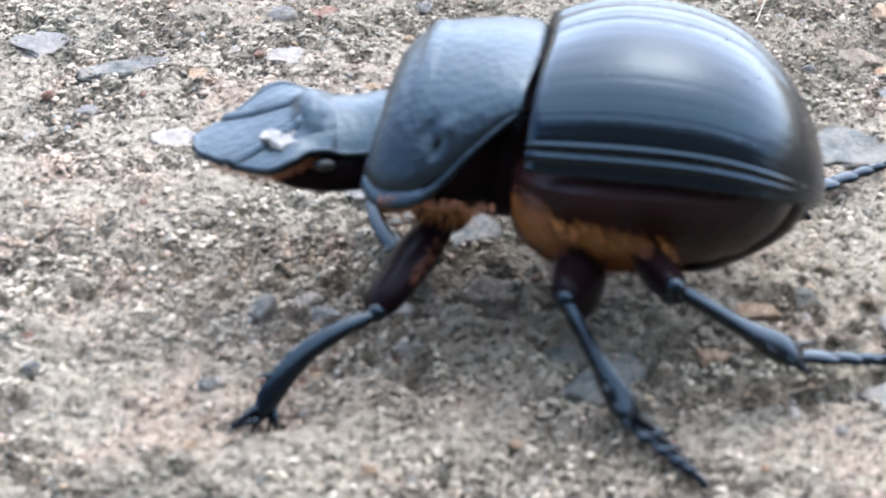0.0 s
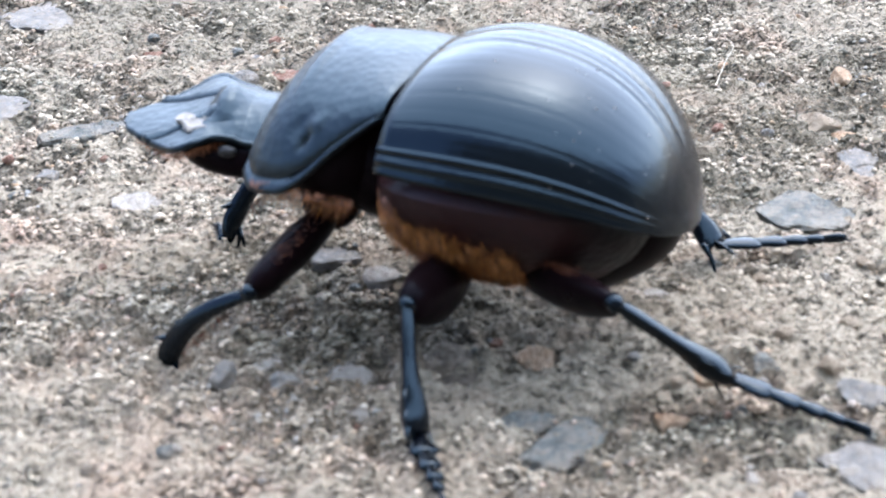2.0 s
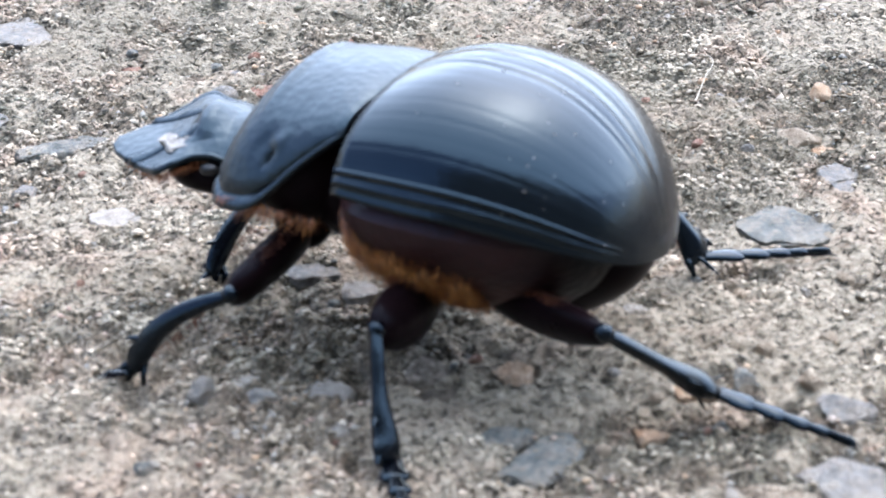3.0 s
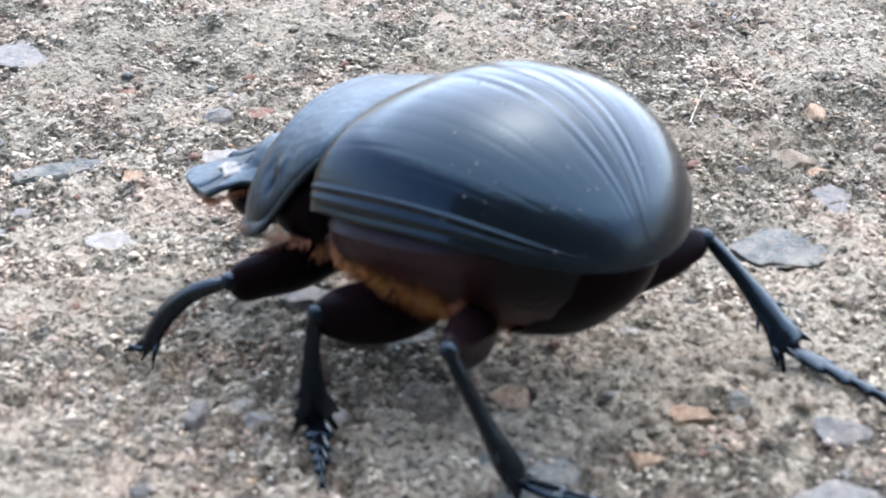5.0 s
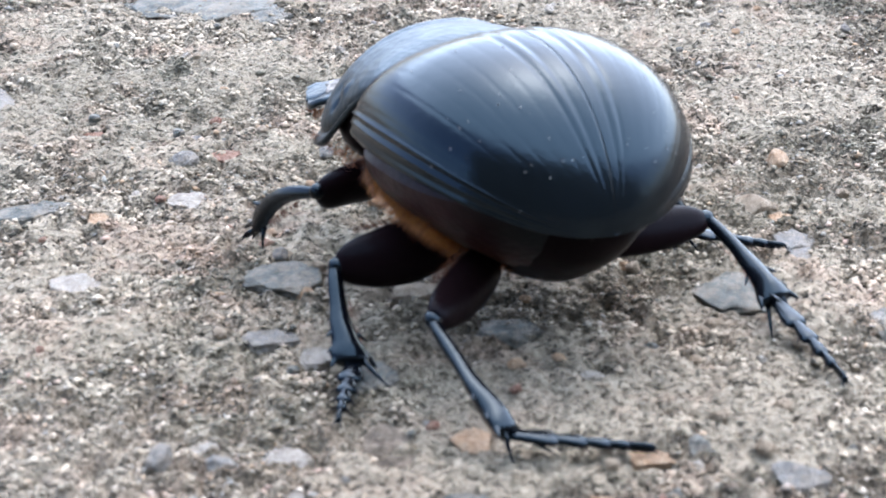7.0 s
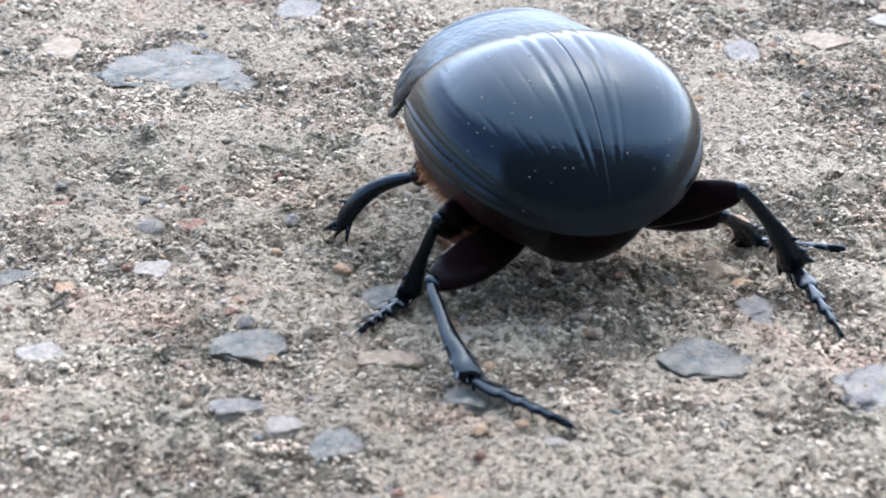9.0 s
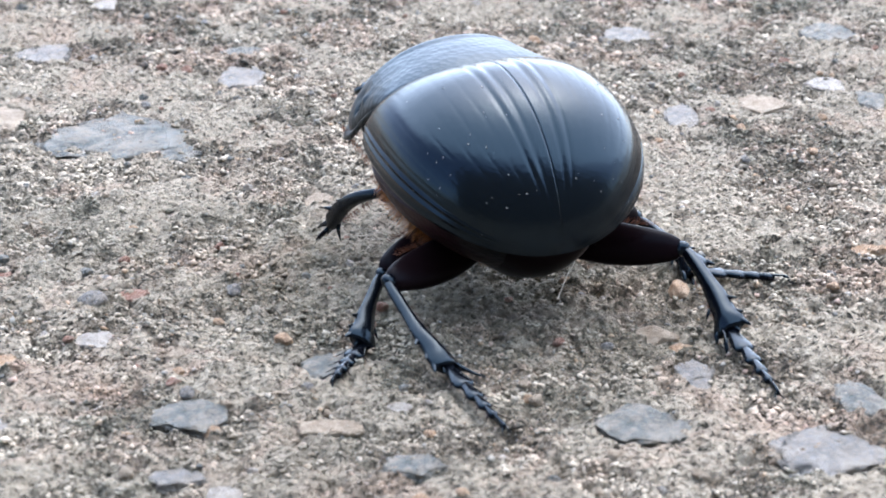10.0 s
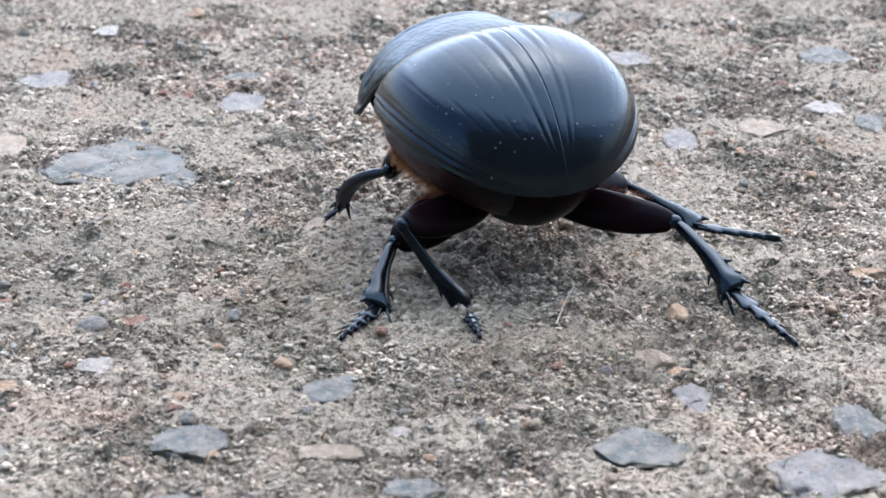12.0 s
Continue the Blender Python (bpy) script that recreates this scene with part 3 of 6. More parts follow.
def elytron_point(side, u, v):
    base = -1.4 + 0.55 * math.sin(v * math.pi / 2) ** 2
    x = base + (APEX - base) * (1 - (1 - u) ** 1.9)
    if x < WAIST:
        k = min(1.0, (x - WAIST) / (APEX - WAIST))
        rw, rh = max(0.0, 1 - k**2.45) ** 0.5, max(0.0, 1 - k**2.4) ** 0.5
    else:
        k = (x - WAIST) / -WAIST
        rw, rh = 1 - 0.08 * k * k, 1 - 0.35 * (1 - 0.30 * v) * k**1.8
    fade = min(1.0, (1 - u) * 2.6)
    d = 0.04 * bell(v, 0.0, 0.030) - 0.05 * bell(v, 0.06, 0.013) + 0.03 * bell(v, 0.088, 0.013) - 0.05 * bell(v, 0.12, 0.012)
    for at in (0.22, 0.32, 0.42, 0.52, 0.62, 0.71, 0.79):
        d -= 0.009 * bell(v, at, 0.012)
    d += 0.10 * bell(v, 0.865, 0.013) - 0.05 * bell(v, 0.892, 0.010) + 0.08 * bell(v, 0.925, 0.012) + 0.07 * bell(v, 0.985, 0.014)
    d *= fade
    a = radians(90) * v
    y = 0.012 + (8.25 * rw + d) * math.sin(a) ** 0.88
    z = (5.65 * rh + d) * (math.cos(a) ** 0.9 if a < math.pi / 2 else (0.6 + 1.6 * u) * math.cos(a))
    drop = 0.15 * (1 - u) * v * v
    if x < WAIST:
        drop += 2.2 * min(1.0, (x - WAIST) / (APEX - WAIST)) ** 2.6
    return x, side * y, z - drop


for side in (1, -1):
    vs, fs = sheet(lambda u, v: elytron_point(side, u, v), 56, 150)
    case = part("elytron", vs, fs if side > 0 else flip(fs), ELYTRON, beetle, "glossy black wing case with fine lengthwise grooves", thick=0.28)
    rng = random.Random(60 + side)
    vs, fs = [], []
    for _ in range(26):
        x, y, z = elytron_point(side, rng.uniform(0.1, 0.75), rng.uniform(0.1, 0.92))
        r, k = rng.uniform(0.03, 0.06), len(vs)
        vs += [(x + v.x * r * rng.uniform(0.7, 1.6), y + v.y * r, z + v.z * r) for v in ICO_V]
        fs += [(p + k, q + k, w + k) for p, q, w in ICO_F]
    part("dust_specks", vs, fs, SPECK, case, "tiny pale dust specks")


def pronotum_point(u, v):
    v = 2 * v - 1
    av = abs(v)
    back = -1.12 + 0.65 * math.sin(av * math.pi / 2) ** 2
    front = 6.2 - 0.95 * (1 - av**2)
    x = back + (front - back) * u
    margin = along(u, [(0, 1.8), (0.14, 0.95), (0.3, -0.15), (0.45, -1.35), (0.6, -2.3), (0.78, -2.75), (0.92, -2.75), (1.0, -2.3)])
    top = along(u, [(0, 3.75), (0.2, 3.95), (0.41, 3.9), (0.61, 3.75), (0.77, 3.45), (0.9, 2.85), (0.96, 2.35), (1.0, 1.85)])
    wide = along(u, [(0, 6.15), (0.3, 6.6), (0.62, 6.85), (0.85, 6.4), (0.95, 5.8), (1.0, 5.2)])
    a = v * math.pi / 2
    d = 0.24 * bell(av, 1.0, 0.03) - 0.16 * bell(av, 0.945, 0.028)
    d += 0.20 * bell(u, 0.76, 0.05) * max(0.0, 1 - (av / 0.6) ** 2)
    d -= 0.12 * bell(u, 0.0, 0.03)
    for at_u, at_v, deep, size in ((0.55, 0.78, 0.42, 0.045), (0.50, 0.72, -0.12, 0.05), (0.63, 0.70, 0.16, 0.07)):
        d -= deep * math.exp(-((u - at_u) ** 2 + (av - at_v) ** 2) / size**2)
    y = (wide + d) * math.copysign(abs(math.sin(a)) ** 0.95, v)
    z = margin + (top + d - margin) * math.cos(a) ** (0.95 - 0.1 * u)
    return x, y, z


vs, fs = sheet(pronotum_point, 64, 110)
pronotum = part("pronotum", vs, fs, SHIELD, beetle, "broad black finely pitted neck shield with a raised rim", thick=0.3)


def blob(centre, radii, nu=24, nv=36, power=0.9, shape=None):
    """Verts and faces of a rounded solid."""
    verts, faces = [], []
    for i in range(nu + 1):
        a = math.pi * i / nu
        for j in range(nv):
            b = 2 * math.pi * j / nv
            s = lambda q: math.copysign(abs(q) ** power, q)
            p = [centre[0] + radii[0] * s(math.cos(a)), centre[1] + radii[1] * s(math.sin(a)) * s(math.cos(b)), centre[2] + radii[2] * s(math.sin(a)) * s(math.sin(b))]
            verts.append(shape(p) if shape else tuple(p))
    for i in range(nu):
        for j in range(nv):
            k = (j + 1) % nv
            faces.append((i * nv + j, (i + 1) * nv + j, (i + 1) * nv + k, i * nv + k))
    return verts, faces


def abdomen_point(x, b):
    """The skin at a place along the body and a round b, 0 at its left, -90 degrees below."""
    c = min(1.0, abs((x + 5.2) / (5.3 if x > -5.2 else 8.3)))
    up = min(1.0, max(0.0, math.sin(b)) * 2.5)
    p = 0.55 + 0.35 * up if x > -5.2 else 0.9
    k = max(0.0, 1 - c ** (2 / p)) ** (p / 2)
    s = lambda q: math.copysign(abs(q) ** 0.9, q)
    y, z = (8.0 - 0.6 * up) * k * s(math.cos(b)), -0.9 + (5.7 if b < 0 or b > math.pi else 3.6) * k * s(math.sin(b))
    if z < -1:
        y *= 1 - 0.5 * ((-z - 1) / 5.6) ** 1.5
        z += 0.06 * math.sin(x * 4.2) * max(0.0, 1 - abs(y) / 8)
    return x, y, z


vs, fs = sheet(lambda u, v: abdomen_point(-5.2 - (8.3 if u < 0.5 else 5.3) * math.cos(u * math.pi), v * 2 * math.pi), 56, 72)
part("abdomen", vs, fs, BELLY, beetle, "dark red-brown underside")
vs, fs = blob((2.6, 0, -0.6), (3.5, 6.6, 3.6))
part("prothorax", vs, fs, THIGH, pronotum, "brown-black underside of the neck shield")
vs, fs = blob((0.2, 0, -0.8), (3.5, 5.4, 3.6))
part("mesothorax", vs, fs, THIGH, beetle)


def pygidium_point(u, v):
    a = (u - 0.5) * radians(130)
    x = -13.8 + 4.6 * (1 - math.cos(a)) + 3.2 * v * v
    return x - 0.3 * math.sin(v * math.pi), 4.8 * math.sin(a) * (1 - 0.45 * v), -1.9 - 4.2 * v


vs, fs = sheet(pygidium_point, 30, 16)
part("pygidium", vs, flip(fs), THIGH, beetle, "black tail plate below the wing cases", thick=0.25)


# head: a flat shovel plate with a low ridge
def head_point(u, v):
    v = 2 * v - 1
    x = 4.4 + 9.4 * u
    wide = along(x, [(5.2, 2.5), (8.2, 2.6), (8.9, 2.85), (9.5, 3.45), (10.15, 3.7), (10.6, 3.6), (11.2, 3.1), (12.0, 2.4), (12.8, 1.65), (13.5, 0.9), (13.8, 0.4)])
    mid = along(x, [(5.2, 0.3), (6.5, 0.05), (7.6, 0.1), (8.2, 0.3), (9.6, -0.1), (10.4, -0.45), (11.4, -0.85), (12.6, -1.15), (13.8, -1.35)])
    horn = 0.62 * bell(x, 8.7, 0.45) * max(0.0, 1 - (v / 0.6) ** 2)
    seam = abs(abs(v) * wide - along(x, [(8.8, 0.9), (11.0, 1.6), (13.0, 2.1)])) if x > 9.0 else 9.0
    ridge = 0.16 * bell(seam, 0.0, 0.16) - 0.1 * bell(seam, 0.3, 0.12)
    rim = 0.14 * bell(abs(v), 1.0, 0.05) + 0.1 * bell(u, 1.0, 0.02)
    droop = along(x, [(5.2, 1.0), (8.2, 0.9), (9.5, 0.35), (11.0, 0.25), (13.8, 0.05)]) * v * v
    return x, wide * v, mid + horn + ridge + rim - droop


def shovel(x, y, z):
    """The head's place on its neck, with the plate drawn out forwards."""
    return x + 0.75 + 0.07 * max(0.0, x - 8.0), y, z - 0.06 * max(0.0, min(4.0, x - 7.0))


vs, fs = sheet(lambda u, v: shovel(*head_point(u, v)), 84, 72)
head = part("head", vs, fs, SHIELD, beetle, "flat black shovel-shaped head", thick=0.35)
vs, fs = blob((8.4, 0, -1.75), (3.8, 2.9, 1.5), 16, 24)
part("head_capsule", vs, fs, THIGH, head)
for side in (1, -1):
    vs, fs = blob((9.0, side * 2.75, -0.95), (0.5, 0.3, 0.32), 10, 14)
    part("eye", vs, fs, EYE, head, "small dark eye")
vs, fs = blob((10.75, 1.6, -0.18), (1.0, 0.7, 0.24), 24, 32)
vs = [tuple(Vector(v) + Vector((0.55 * noise.noise(Vector(v) * 1.7), 0.5 * noise.noise(Vector(v) * 1.9 + Vector((7, 1, 2))), 0.22 * noise.noise(Vector(v) * 3.1)))) for v in vs]
part("crumb", vs, fs, SPECK, head, "whitish crumb of dirt stuck on the head")


def tuft(name, count, root, way, length, thick, material, parent, label, seed):
    """Many fine tapered hairs; root(r) gives a place and way(place) its direction."""
    rng = random.Random(seed)
    verts, faces = [], []
    for _ in range(count):
        p = Vector(root(rng))
        d = (Vector(way(p)) + Vector((rng.uniform(-1, 1), rng.uniform(-1, 1), rng.uniform(-1, 1))) * 0.28).normalized()
        e = d.cross(Vector((rng.uniform(-1, 1), rng.uniform(-1, 1), rng.uniform(-1, 1)))).normalized() * thick
        g = d.cross(e)
        n = length * rng.uniform(0.55, 1.15)
        k = len(verts)
        bend = Vector((0, 0, -0.12 * n))
        for q in (p + e, p - e * 0.5 + g * 0.8, p - e * 0.5 - g * 0.8, p + d * n * 0.6 + e * 0.6, p + d * n * 0.6 - e * 0.3 + g * 0.5, p + d * n * 0.6 - e * 0.3 - g * 0.5, p + d * n + bend):
            verts.append(tuple(q))
        faces += [(k, k + 1, k + 4, k + 3), (k + 1, k + 2, k + 5, k + 4), (k + 2, k, k + 3, k + 5), (k + 3, k + 4, k + 6), (k + 4, k + 5, k + 6), (k + 5, k + 3, k + 6)]
    return part(name, verts, faces, material, parent, label, smooth=False)


def low_edge(side, x0, x1, low, high, slant=0.0):
    """Places on the skin along the flank's lower edge."""
    def root(rng):
        h = rng.random()
        p = abdomen_point(rng.uniform(x0, x1) - slant * h, -radians(low + (high - low) * h))
        return p[0], side * p[1], p[2]
    return root


def flank_band(side, start, end, top, deep, slope=26):
    """Places on the flank in a band that starts high at the shoulder and ends low at the tail."""
    def root(rng):
        f = start + (end - start) * rng.random() ** 1.35
        low, high = top + slope * f, top + deep + slope * f
        p = abdomen_point(-0.3 - 8.6 * f, -radians(low + (high - low) * rng.triangular(0, 1, 0.6)))
        return p[0], side * p[1], p[2]
    return root


for side in (1, -1):
    tuft("belly_fringe", 350, flank_band(side, 0.45, 1.0, 30, 16), lambda p: (-0.4, side * 0.7, -0.4), 0.5, 0.014, AMBER_HAIR, beetle, "dense golden orange hair along the belly", 11 + side)
    tuft("flank_fringe", 2300, flank_band(side, 0.0, 0.85, 4, 38, 14), lambda p: (-0.5, side * 1.0, -0.3), 1.1, 0.010, HAIR, beetle, "sparse golden hair under the wing case", 19 + side)
    tuft("shoulder_fringe", 320, low_edge(side, -1.6, -0.2, 3, 60, 2.0), lambda p: (-0.35, side * 0.8, -0.4), 0.6, 0.015, BROWN_HAIR, beetle, "rusty brown hair below the wing case's shoulder", 13 + side)
    tuft("breast_hair", 1500, low_edge(side, -6.0, -0.1, 60, 88), lambda p: (-0.7, side * 0.3, -0.6), 0.5, 0.016, BROWN_HAIR, beetle, "short rusty hair under the breast", 15 + side)
    tuft("chest_hair", 520, lambda r: (r.uniform(1.0, 5.6), side * r.uniform(2.5, 5.6), r.uniform(-3.4, -2.6)), lambda p: (0.1, side * 0.4, -1.0), 0.75, 0.018, HAIR, pronotum, "orange hair under the neck shield", 31 + side)
    tuft("shield_fringe", 160, lambda r: (r.uniform(0.3, 5.4), side * 6.9, r.uniform(-2.4, -2.0)), lambda p: (0, side * 0.5, -0.8), 0.4, 0.014, RUST_HAIR, pronotum, "thin rusty fringe on the shield's rim", 41 + side)


def mouth_edge(rng):
    x, y, z = head_point(rng.uniform(0.42, 0.96), rng.choice((0.03, 0.97)) + rng.uniform(-0.02, 0.02))
    return x + 0.75, y * 0.93, z - 0.35


tuft("mouth_bristles", 620, mouth_edge, lambda p: (0.15, 0.1 * p.y, -1.0), 0.5, 0.016, RUST_HAIR, head, "rusty bristles round the mouth", 51)


# ---- legs; a bone's own space: x along it from the body outwards, z in the plane in which the leg bends ----
def limb(length, stops, flat, bow=0.0, n=26, m=18, keel=1.0, deep=None):
    """A tapered solid along x: stops (share of length, low, high) in z; its half thickness in y is flat times the mean, or follows deep."""
    verts, faces = [], []
    low, high = [(s, a) for s, a, _ in stops], [(s, b) for s, _, b in stops]
    for i in range(n + 1):
        s = i / n
        a, b = along(s, low), along(s, high)
        mid, half = (a + b) / 2 + bow * math.sin(s * math.pi), (b - a) / 2
        side = along(s, deep) if deep else half * flat
        for j in range(m):
            q = 2 * math.pi * j / m
            c, d = math.cos(q), math.sin(q)
            verts.append((s * length, side * math.copysign(abs(d) ** keel, d), mid + half * math.copysign(abs(c) ** keel, c)))
    faces = [(i * m + j, (i + 1) * m + j, (i + 1) * m + (j + 1) % m, i * m + (j + 1) % m) for i in range(n) for j in range(m)]
    faces += [tuple(range(m)), tuple(reversed(range(n * m, n * m + m)))]
    return verts, flip(faces)


def spike(base, tip, thick, m=7):
    """A curved thorn."""
    a, b = Vector(base), Vector(tip)
    d = (b - a).normalized()
    e = d.cross(Vector((0.3, 1, 0.2))).normalized()
    g = d.cross(e)
    verts = []
    for s, r in ((0, 1), (0.35, 0.82), (0.7, 0.5), (0.93, 0.22)):
        c = a.lerp(b, s) + g * 0.06 * math.sin(s * math.pi) * (b - a).length
        verts += [tuple(c + (e * math.cos(2 * math.pi * k / m) + g * math.sin(2 * math.pi * k / m)) * thick * r) for k in range(m)]
    verts.append(tuple(b))
    faces = [(i * m + j, i * m + (j + 1) % m, (i + 1) * m + (j + 1) % m, (i + 1) * m + j) for i in range(3) for j in range(m)]
    faces += [(3 * m + j, 3 * m + (j + 1) % m, 4 * m) for j in range(m)] + [tuple(reversed(range(m)))]
    return verts, faces


def build_leg(kind, lengths, hand):
    """Thigh, shin and foot of one leg, each a mesh of its own with its thorns."""
    lf, lt, ls = lengths
    if kind == "front":
        turned = lambda p: (p[0], -hand * p[2], hand * p[1])
    else:
        turned = lambda p: p
    fat, thin = {"front": (1.7, 0.55), "middle": (1.72, 0.62), "hind": (1.42, 0.58)}[kind]
    vs, fs = limb(lf, [(0, -0.3 * fat, 0.25 * fat), (0.06, -0.5 * fat, 0.4 * fat), (0.2, -0.85 * fat, 0.7 * fat), (0.45, -1.08 * fat, 0.86 * fat), (0.7, -1.0 * fat, 0.78 * fat), (0.88, -(0.72 if kind != "front" else 0.92) * fat, 0.62 * fat), (0.97, -0.46 * fat, 0.38 * fat), (1.0, -0.15 * fat, 0.15 * fat)], thin)
    femur = part(kind + "_femur", vs, fs, THIGH, beetle, "broad flat brown-black thigh")
    vs, fs = blob((lf - 0.15, 0, 0), (0.5, 0.42, 0.5), 10, 12)
    part("knee", vs, fs, LEG, femur)
    tuft("thigh_hair", 120, lambda r: (r.uniform(0.2, 0.8) * lf, r.uniform(-0.3, 0.3), 0.85 * fat), lambda p: (0.5, 0, 0.7), 0.6, 0.018, BROWN_HAIR, femur, "rusty hair along the thigh's edge", 7)
    if kind == "front":
        shape = [(0, -0.30, 0.30), (0.12, -0.40, 0.40), (0.45, -0.46, 0.52), (0.75, -0.52, 0.66), (0.92, -0.50, 0.66), (1.0, -0.28, 0.40)]
        teeth = [((0.55, 0.95), (0.63, 1.4), 0.16), ((0.75, 0.85), (0.86, 1.45), 0.2), ((0.92, 0.2), (1.16, 0.45), 0.24), ((0.93, -0.1), (1.13, -0.35), 0.2), ((0.88, -0.15), (1.03, -0.95), 0.18)]
        bow, deep = 0.75, [(0, 0.30), (0.2, 0.40), (0.7, 0.44), (1.0, 0.32)]
    else:
        end = 0.85 if kind == "middle" else 0.78
        shape = [(0, -0.3, 0.3), (0.12, -0.42, 0.42), (0.4, -0.46, 0.5), (0.62, -0.62, 0.72), (0.8, -0.9 * end, 1.05 * end), (0.93, -1.25 * end, 1.4 * end), (1.0, -1.2 * end, 1.25 * end)]
        teeth = [((0.36, 0.3), (0.42, 0.72), 0.13), ((0.5, 0.35), (0.57, 0.95), 0.15), ((0.64, 0.5), (0.74, 1.3), 0.2), ((0.8, 0.7 * end), (0.9, 1.6 * end), 0.24), ((0.93, 1.0 * end), (1.05, 1.6 * end), 0.24), ((0.93, -0.9 * end), (1.05, -1.45 * end), 0.24), ((0.95, 0.35), (1.06, 0.5), 0.2), ((0.7, -0.5), (0.78, -1.0), 0.13)]
        bow, deep = 0.22, [(0, 0.28), (0.15, 0.36), (0.5, 0.40), (0.85, 0.66), (1.0, 0.5)]
    vs, fs = limb(lt, shape, 0.5, bow, n=34, m=20, keel=1.35, deep=deep)
    tibia = part(kind + "_tibia", [turned(v) for v in vs], fs, LEG, beetle, "flared black shin with teeth")
    for (s0, z0), (s1, z1), wide in teeth:
        vs, fs = spike(turned((s0 * lt, 0, z0)), turned((s1 * lt, 0, z1)), wide)
        part("tooth", vs, fs, LEG, tibia)
    if kind == "front":
        vs, fs = spike(turned((0.9 * lt, 0.1, -0.3)), turned((0.9 * lt + 0.7, 0.3, -1.2)), 0.14)
        part("spur", vs, fs, LEG, tibia, "pointed spur")
        tuft("shin_bristles", 90, lambda r: turned((r.uniform(0.25, 0.8) * lt, r.uniform(-0.1, 0.1), 0.1)), lambda p: turned((0.3, 0, -1.0)), 0.6, 0.016, BROWN_HAIR, tibia, "row of rusty bristles", 9)
    else:
        for reach, out, low, wide in ((2.1, 0.9, -1.2, 0.17), (1.5, -0.95, -0.5, 0.14)):
            vs, fs = spike((0.95 * lt, 0.25 * out, -0.3), (0.96 * lt + reach, out, low), wide)
            part("spur", vs, fs, LEG, tibia, "long pointed spur")
        tuft("shin_bristles", 60, lambda r: (r.uniform(0.3, 0.95) * lt, r.uniform(-0.1, 0.1), -0.4), lambda p: (0.8, 0, -0.6), 0.45, 0.014, BROWN_HAIR, tibia, "short rusty bristles", 9)
    slim = 0.35 if kind == "front" else 1.0
    pieces, tarsus = 5, None
    at = 0.0
    for k in range(pieces):
        n = ls * (0.30, 0.21, 0.17, 0.14, 0.18)[k]
        w = (0.70, 0.56, 0.43, 0.30, 0.14)[k] * (0.4 + 0.6 * slim)
        vs, fs = limb(n * 1.08, [(0, -w * 0.6, w * 0.6), (0.3, -w * 0.68, w * 0.68), (0.8, -w * 0.98, w * 0.98), (1.0, -w * 0.8, w * 0.8)], 0.5, n=8, m=10, deep=[(0, 0.22 * (0.5 + 0.5 * slim)), (0.8, 0.26 * (0.5 + 0.5 * slim)), (1.0, 0.16)])
        vs = [(x + at, z, y) for x, y, z in vs]
        if tarsus is None:
            tarsus = part(kind + "_tarsus", vs, flip(fs), LEG, beetle, "jointed flat black foot")
        else:
            part("foot_segment", vs, flip(fs), LEG, tarsus)
        for side in (1, -1):
            if k < 4:
                for start, out in ((0.75, 0.42),):
                    vs, fs = spike((at + n * start, side * w * 0.6, 0.1), (at + n * start + 0.5 + 0.25 * slim, side * (w + out * slim), -0.05), 0.05, 5)
                    part("foot_bristle", vs, fs, THIGH, tarsus)
        at += n
    for side in (1, -1):
        vs, fs = spike((ls * 0.98, side * 0.06, 0), (ls + 0.5, side * 0.28, -0.2), 0.06, 5)
        part("claw", vs, fs, LEG, tarsus)
    return femur, tibia, tarsus


part("coxa", *blob((2.8, 3.0, -3.3), (1.5, 1.3, 1.7), 12, 16), THIGH, beetle)
left_front = build_leg("front", (7.20, 6.83, 1.25), 1)
part("coxa", *blob((-4.0, 2.0, -4.5), (1.5, 1.3, 1.7), 12, 16), THIGH, beetle)
left_middle = build_leg("middle", (8.00, 5.75, 5.31), 1)
part("coxa", *blob((-6.2, 1.7, -4.6), (1.5, 1.3, 1.7), 12, 16), THIGH, beetle)
left_hind = build_leg("hind", (10.03, 7.50, 7.05), 1)
part("coxa", *blob((3.5, -3.1, -3.0), (1.5, 1.3, 1.7), 12, 16), THIGH, beetle)
right_front = build_leg("front", (7.14, 7.12, 1.35), -1)
part("coxa", *blob((-3.9, -2.4, -4.4), (1.5, 1.3, 1.7), 12, 16), THIGH, beetle)
right_middle = build_leg("middle", (8.69, 6.07, 5.87), -1)
part("coxa", *blob((-6.5, -1.4, -4.7), (1.5, 1.3, 1.7), 12, 16), THIGH, beetle)
right_hind = build_leg("hind", (9.90, 6.83, 7.61), -1)


